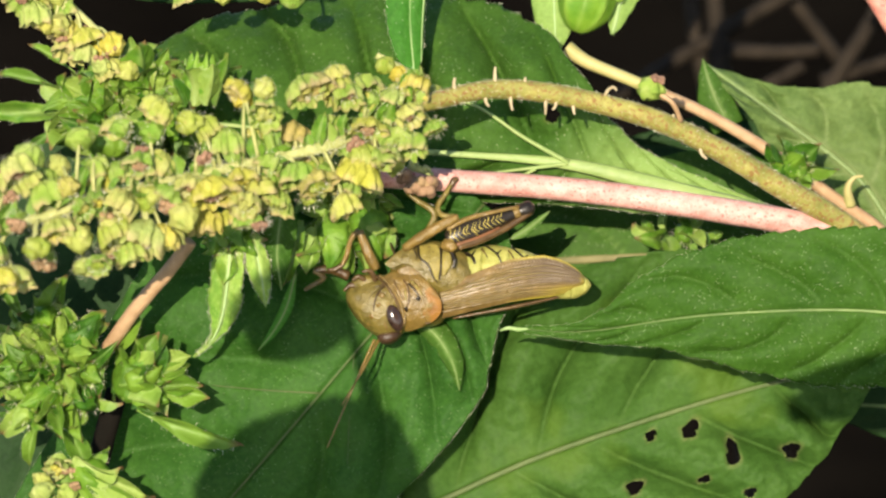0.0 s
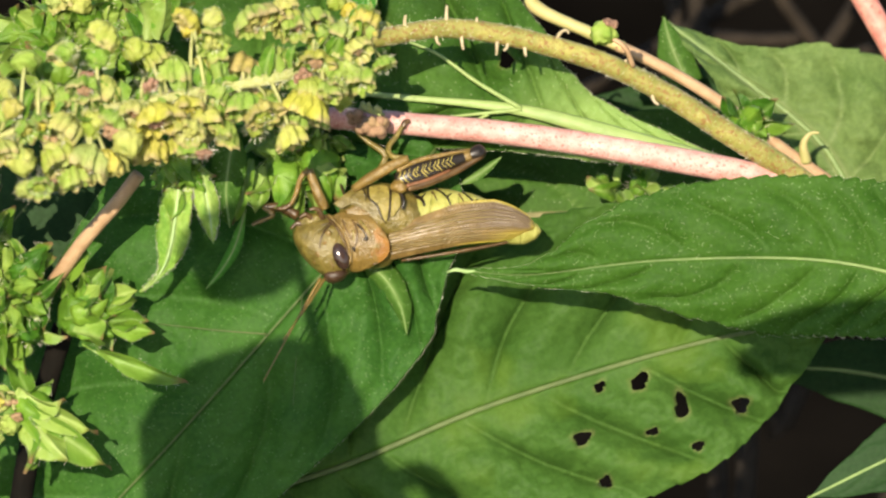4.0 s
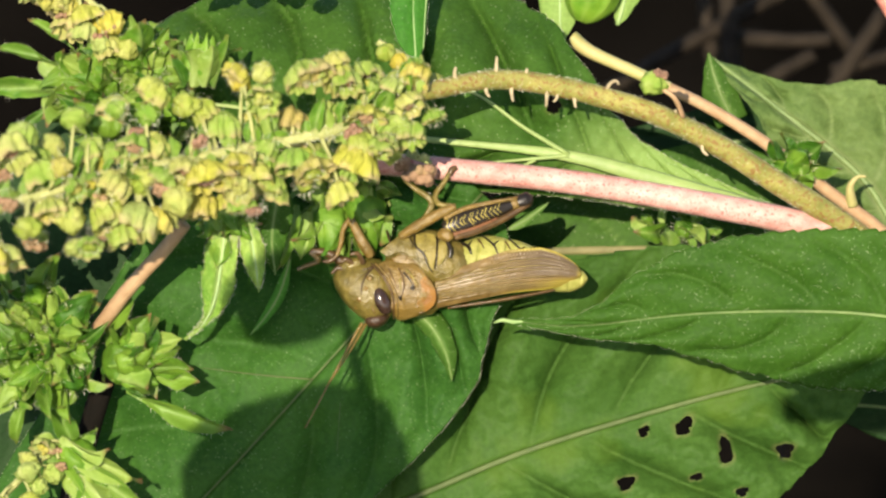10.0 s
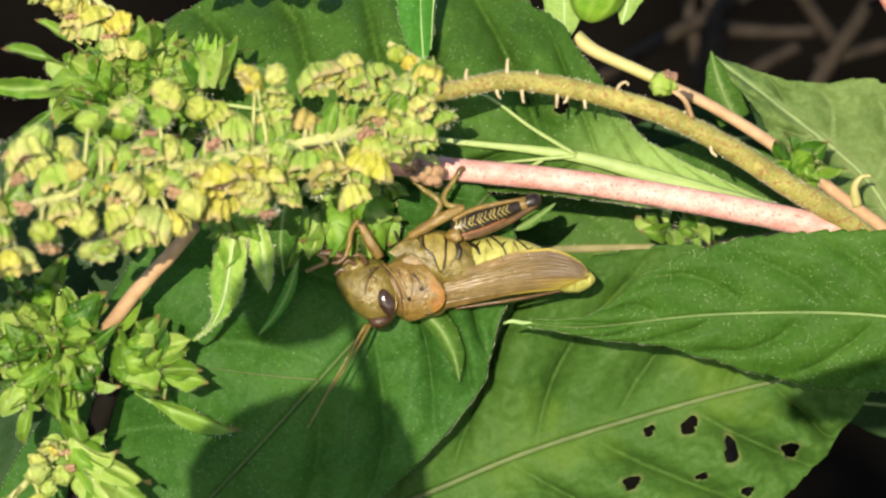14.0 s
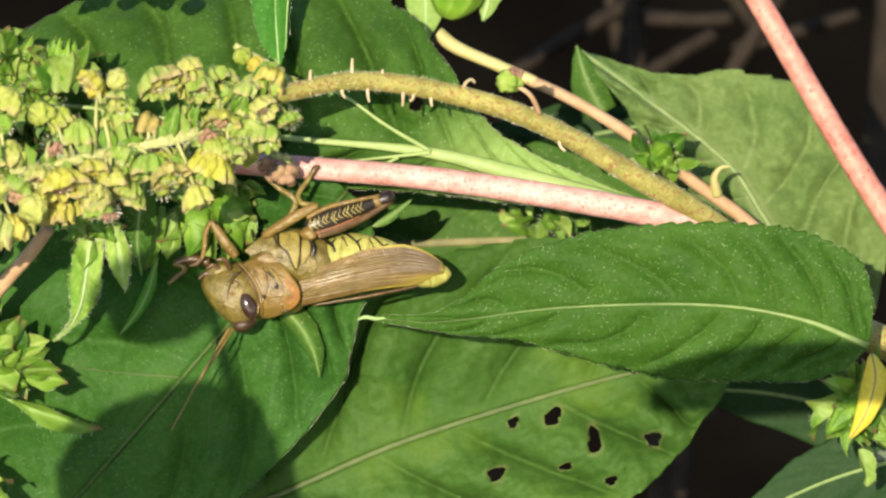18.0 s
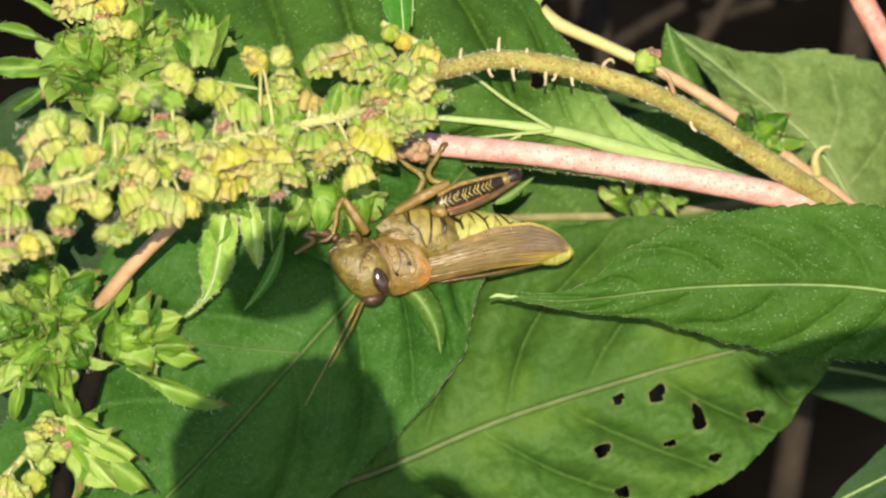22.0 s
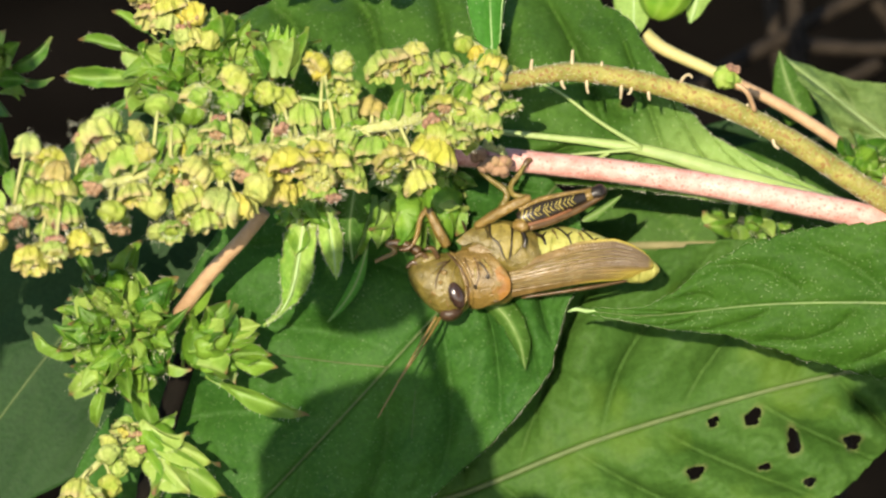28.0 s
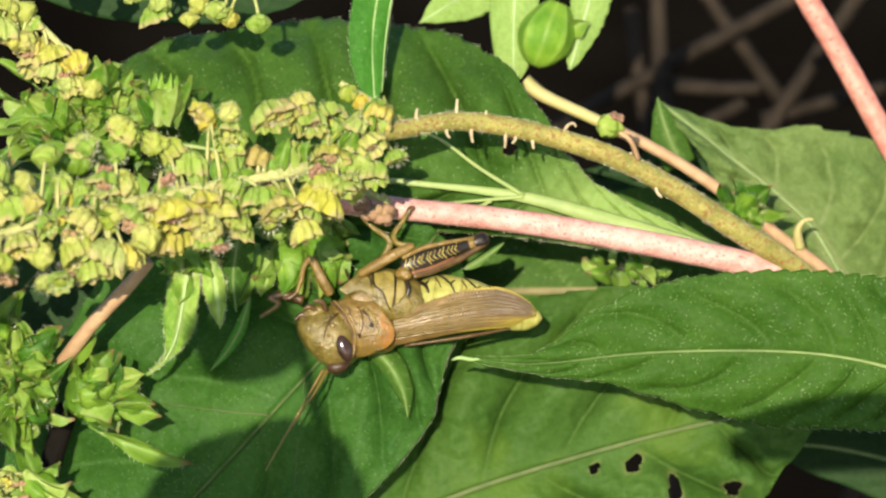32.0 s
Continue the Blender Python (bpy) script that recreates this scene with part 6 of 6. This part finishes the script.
    for pts in ([(-11.6, -4.6, 6.2), (-13.0, -6.2, 7.5), (-13.6, -8.2, 7.8), (-13.4, -10.4, 7.2)], [(-13.4, -4.2, 5.4), (-14.6, -6.0, 6.9), (-15.3, -8.2, 7.0), (-15.2, -10.2, 6.2)], [(-12.0, -4.8, 6.4), (-13.4, -5.3, 6.6), (-14.8, -5.4, 6.2)]):
        line("suture", pts, 0.13, SHELL_DARK, head, HEAD0)
    for pts in ([(-12.6, -5.2, 7.0), (-14.2, -6.6, 7.45), (-14.7, -8.6, 7.45), (-14.3, -10.8, 6.8)], [(-10.6, -5.0, 6.6), (-11.0, -6.4, 7.2), (-11.0, -7.4, 7.35)], [(-15.6, -5.8, 6.3), (-16.3, -7.4, 6.2), (-16.2, -9.2, 5.6)]):
        line("ridge", pts, 0.14, SHELL, head, HEAD0)
    for p, r in (((-13.9, -9.6, 7.6), 0.55), ((-12.4, -6.5, 7.6), 0.5), ((-15.4, -7.2, 6.8), 0.45), ((-12.9, -8.0, 7.9), 0.4), ((-14.4, -10.8, 6.6), 0.4)):
        hpart("spot", loft([(tuple(Vector((p[0] + o * r, p[1], p[2] - 0.25)) - Vector(HEAD0)), r * math.sqrt(max(0.02, 1 - o * o)), 0.35 * math.sqrt(max(0.02, 1 - o * o)), 0) for o in (-1, -0.6, 0, 0.6, 1)], 10), SHELL_TAN)
    for pts in ([(-13.4, -4.3, 5.6), (-14.2, -2.9, 6.4), (-15.4, -3.0, 6.8)], [(-14.8, -4.6, 5.6), (-15.9, -3.7, 6.2), (-16.9, -4.3, 6.3)], [(-15.8, -5.4, 5.2), (-17.2, -5.0, 5.4), (-18.2, -5.9, 5.4)]):
        v, f = tube(rel(pts, HEAD0), [0.45, 0.4, 0.22], 12, 8)
        part("palp", mesh_from("palp", v, f, SHELL_BROWN), head)
    v, f = tube(rel([(-13.5, -4.4, 4.8), (-15.5, -4.6, 5.0), (-17.3, -5.6, 4.4)], HEAD0), [1.0, 1.2, 0.7], 12, 12)
    part("jaw", mesh_from("jaw", v, f, SHELL), head)
    ants = []
    for tip, bend, z in (((-22.2, -28.6, 8.0), (-17.6, -20.3, 7.2), 0.0), ((-19.2, -22.5, 12.0), (-15.8, -17.2, 8.5), 0.6)):
        a = part("antenna", mesh_from("antenna", *tube(rel([ANT0, bend, tip], ANT0), [0.26, 0.16, 0.13, 0.1], 40, 8, 1.0, 0.12), SHELL_TAN), head, "thin brown feeler", tuple(Vector(ANT0) - Vector(HEAD0) + Vector((z, -z * 0.2, z))))
        ants.append(a)

    # near and far forelegs
    fore = part("fore_thigh", mesh_from("fore_thigh", *tube(rel([FORE0, (-13.6, -0.4, 5.9), (-15.2, 2.9, 6.0)], FORE0), [0.75, 0.85, 0.75, 0.6], 18, 12), SHELL_TAN), t, "", tuple(Vector(FORE0) - Vector(G0)))
    part("fore_shin", mesh_from("fore_shin", *tube(rel([(-15.2, 2.9, 6.0), (-16.3, 1.6, 5.8), (-16.8, -0.8, 5.4), (-17.4, -2.6, 5.2)], FORE0), [0.55, 0.4, 0.38, 0.3], 18, 10), SHELL_TAN), fore)
    part("fore_foot", mesh_from("fore_foot", *tube(rel([(-17.3, -2.4, 5.2), (-18.4, -3.2, 5.0), (-19.6, -3.3, 5.0)], FORE0), [0.35, 0.42, 0.2], 10, 8), SHELL_BROWN), fore)
    far = part("fore_thigh", mesh_from("fore_thigh", *tube(rel([FAR0, (-19.0, -2.4, 3.6), (-21.6, -2.4, 4.0)], FAR0), [0.8, 0.7, 0.5], 14, 10, 1.0, 0.1), SHELL_BROWN), t, "", tuple(Vector(FAR0) - Vector(G0)))
    part("fore_shin", mesh_from("fore_shin", *tube(rel([(-21.6, -2.4, 4.0), (-20.2, -3.6, 4.2), (-22.0, -4.6, 4.6), (-23.2, -5.2, 4.8)], FAR0), [0.45, 0.4, 0.35, 0.25], 16, 8, 1.0, 0.1), SHELL_TAN), far)
    return t, head, ants, fore, far


HOPPER, HEAD, ANTS, FORE, FAR = build_grasshopper()


def motions():
    """The insect nods its head, swings its feelers and shifts its forelegs."""
    nod = ((0, 1.0, -0.2), (0.5, 0.9, 0), (1, 1.3, 0), (1.5, 1.4, -0.2), (2, 1.3, -0.1), (2.5, 1.5, -0.3), (4.5, 0.1, 0.2), (5, -0.7, 0.4), (5.5, -1, 0.5), (6, -0.9, 0.5), (6.5, -0.9, 0.3),
           (7, -0.1, 0), (7.5, -0.5, 0.1), (8, -0.3, 0.2), (9, -0.1, 0), (9.5, 0, 0.1), (10, 0, 0.6), (11, 0, 0.3), (12, 0.3, 0.5), (12.5, 0.2, 0.6), (13, -0.7, 0.6), (13.5, -0.9, 0.7),
           (15.5, 0, 0.1), (17, 0.2, 0), (17.5, 0.3, -0.3), (19, 0.2, -0.3), (20, 0.2, -0.2), (21, 0.3, -0.1), (22, 0.2, 0.1), (22.5, -0.5, -0.1), (23, -0.1, -0.2), (23.5, -0.4, 0), (24, -0.3, 0.2),
           (24.5, -0.1, -0.1), (26.5, -0.2, -0.2), (28, -0.2, -0.2), (29.5, -0.3, 0.1), (30, -0.5, 0.1), (31, -0.8, 0.3), (31.5, 0.3, -0.6), (32, 0.5, -0.9))
    x, y, z = (Vector(HEAD0) - Vector(G0)) * MM
    walk(HEAD, [(t, pose(x + a * MM, y + b * MM, z, 0, 0, -1.5 * a)) for t, a, b in nod])
    swing = ((0, 6), (2, 7), (2.5, 6), (4.5, 1), (6, -1), (9, 2), (13, -1), (17, 0), (20, 0), (23, 2), (26.5, 0), (28, 0), (31, -1), (32, 1))
    for i, a in enumerate(ANTS):
        p = a.matrix_basis.translation.copy()
        walk(a, [(t, pose(p.x, p.y, p.z, 0, 0, g * (1 if i == 0 else 0.5))) for t, g in swing])
    x, y, z = (Vector(FORE0) - Vector(G0)) * MM
    walk(FORE, [(t, pose(x, y, z, 0, 0, g)) for t, g in ((0, -6), (2, -4), (2.5, -5), (4.5, -6), (6, -6), (9, 0), (13, 2), (13.5, 2), (15.5, 3), (17, 4), (20, 8), (23, 3), (26.5, 0), (28, 0), (32, 0))])
    x, y, z = (Vector(FAR0) - Vector(G0)) * MM
    walk(FAR, [(t, pose(x, y, z, 0, 0, g)) for t, g in ((0, 3), (6, -3), (13, -5), (15.5, 4), (17, 12), (18, 14), (20, 13), (23, 2), (28, 0), (31, 4), (32, 9))])


motions()
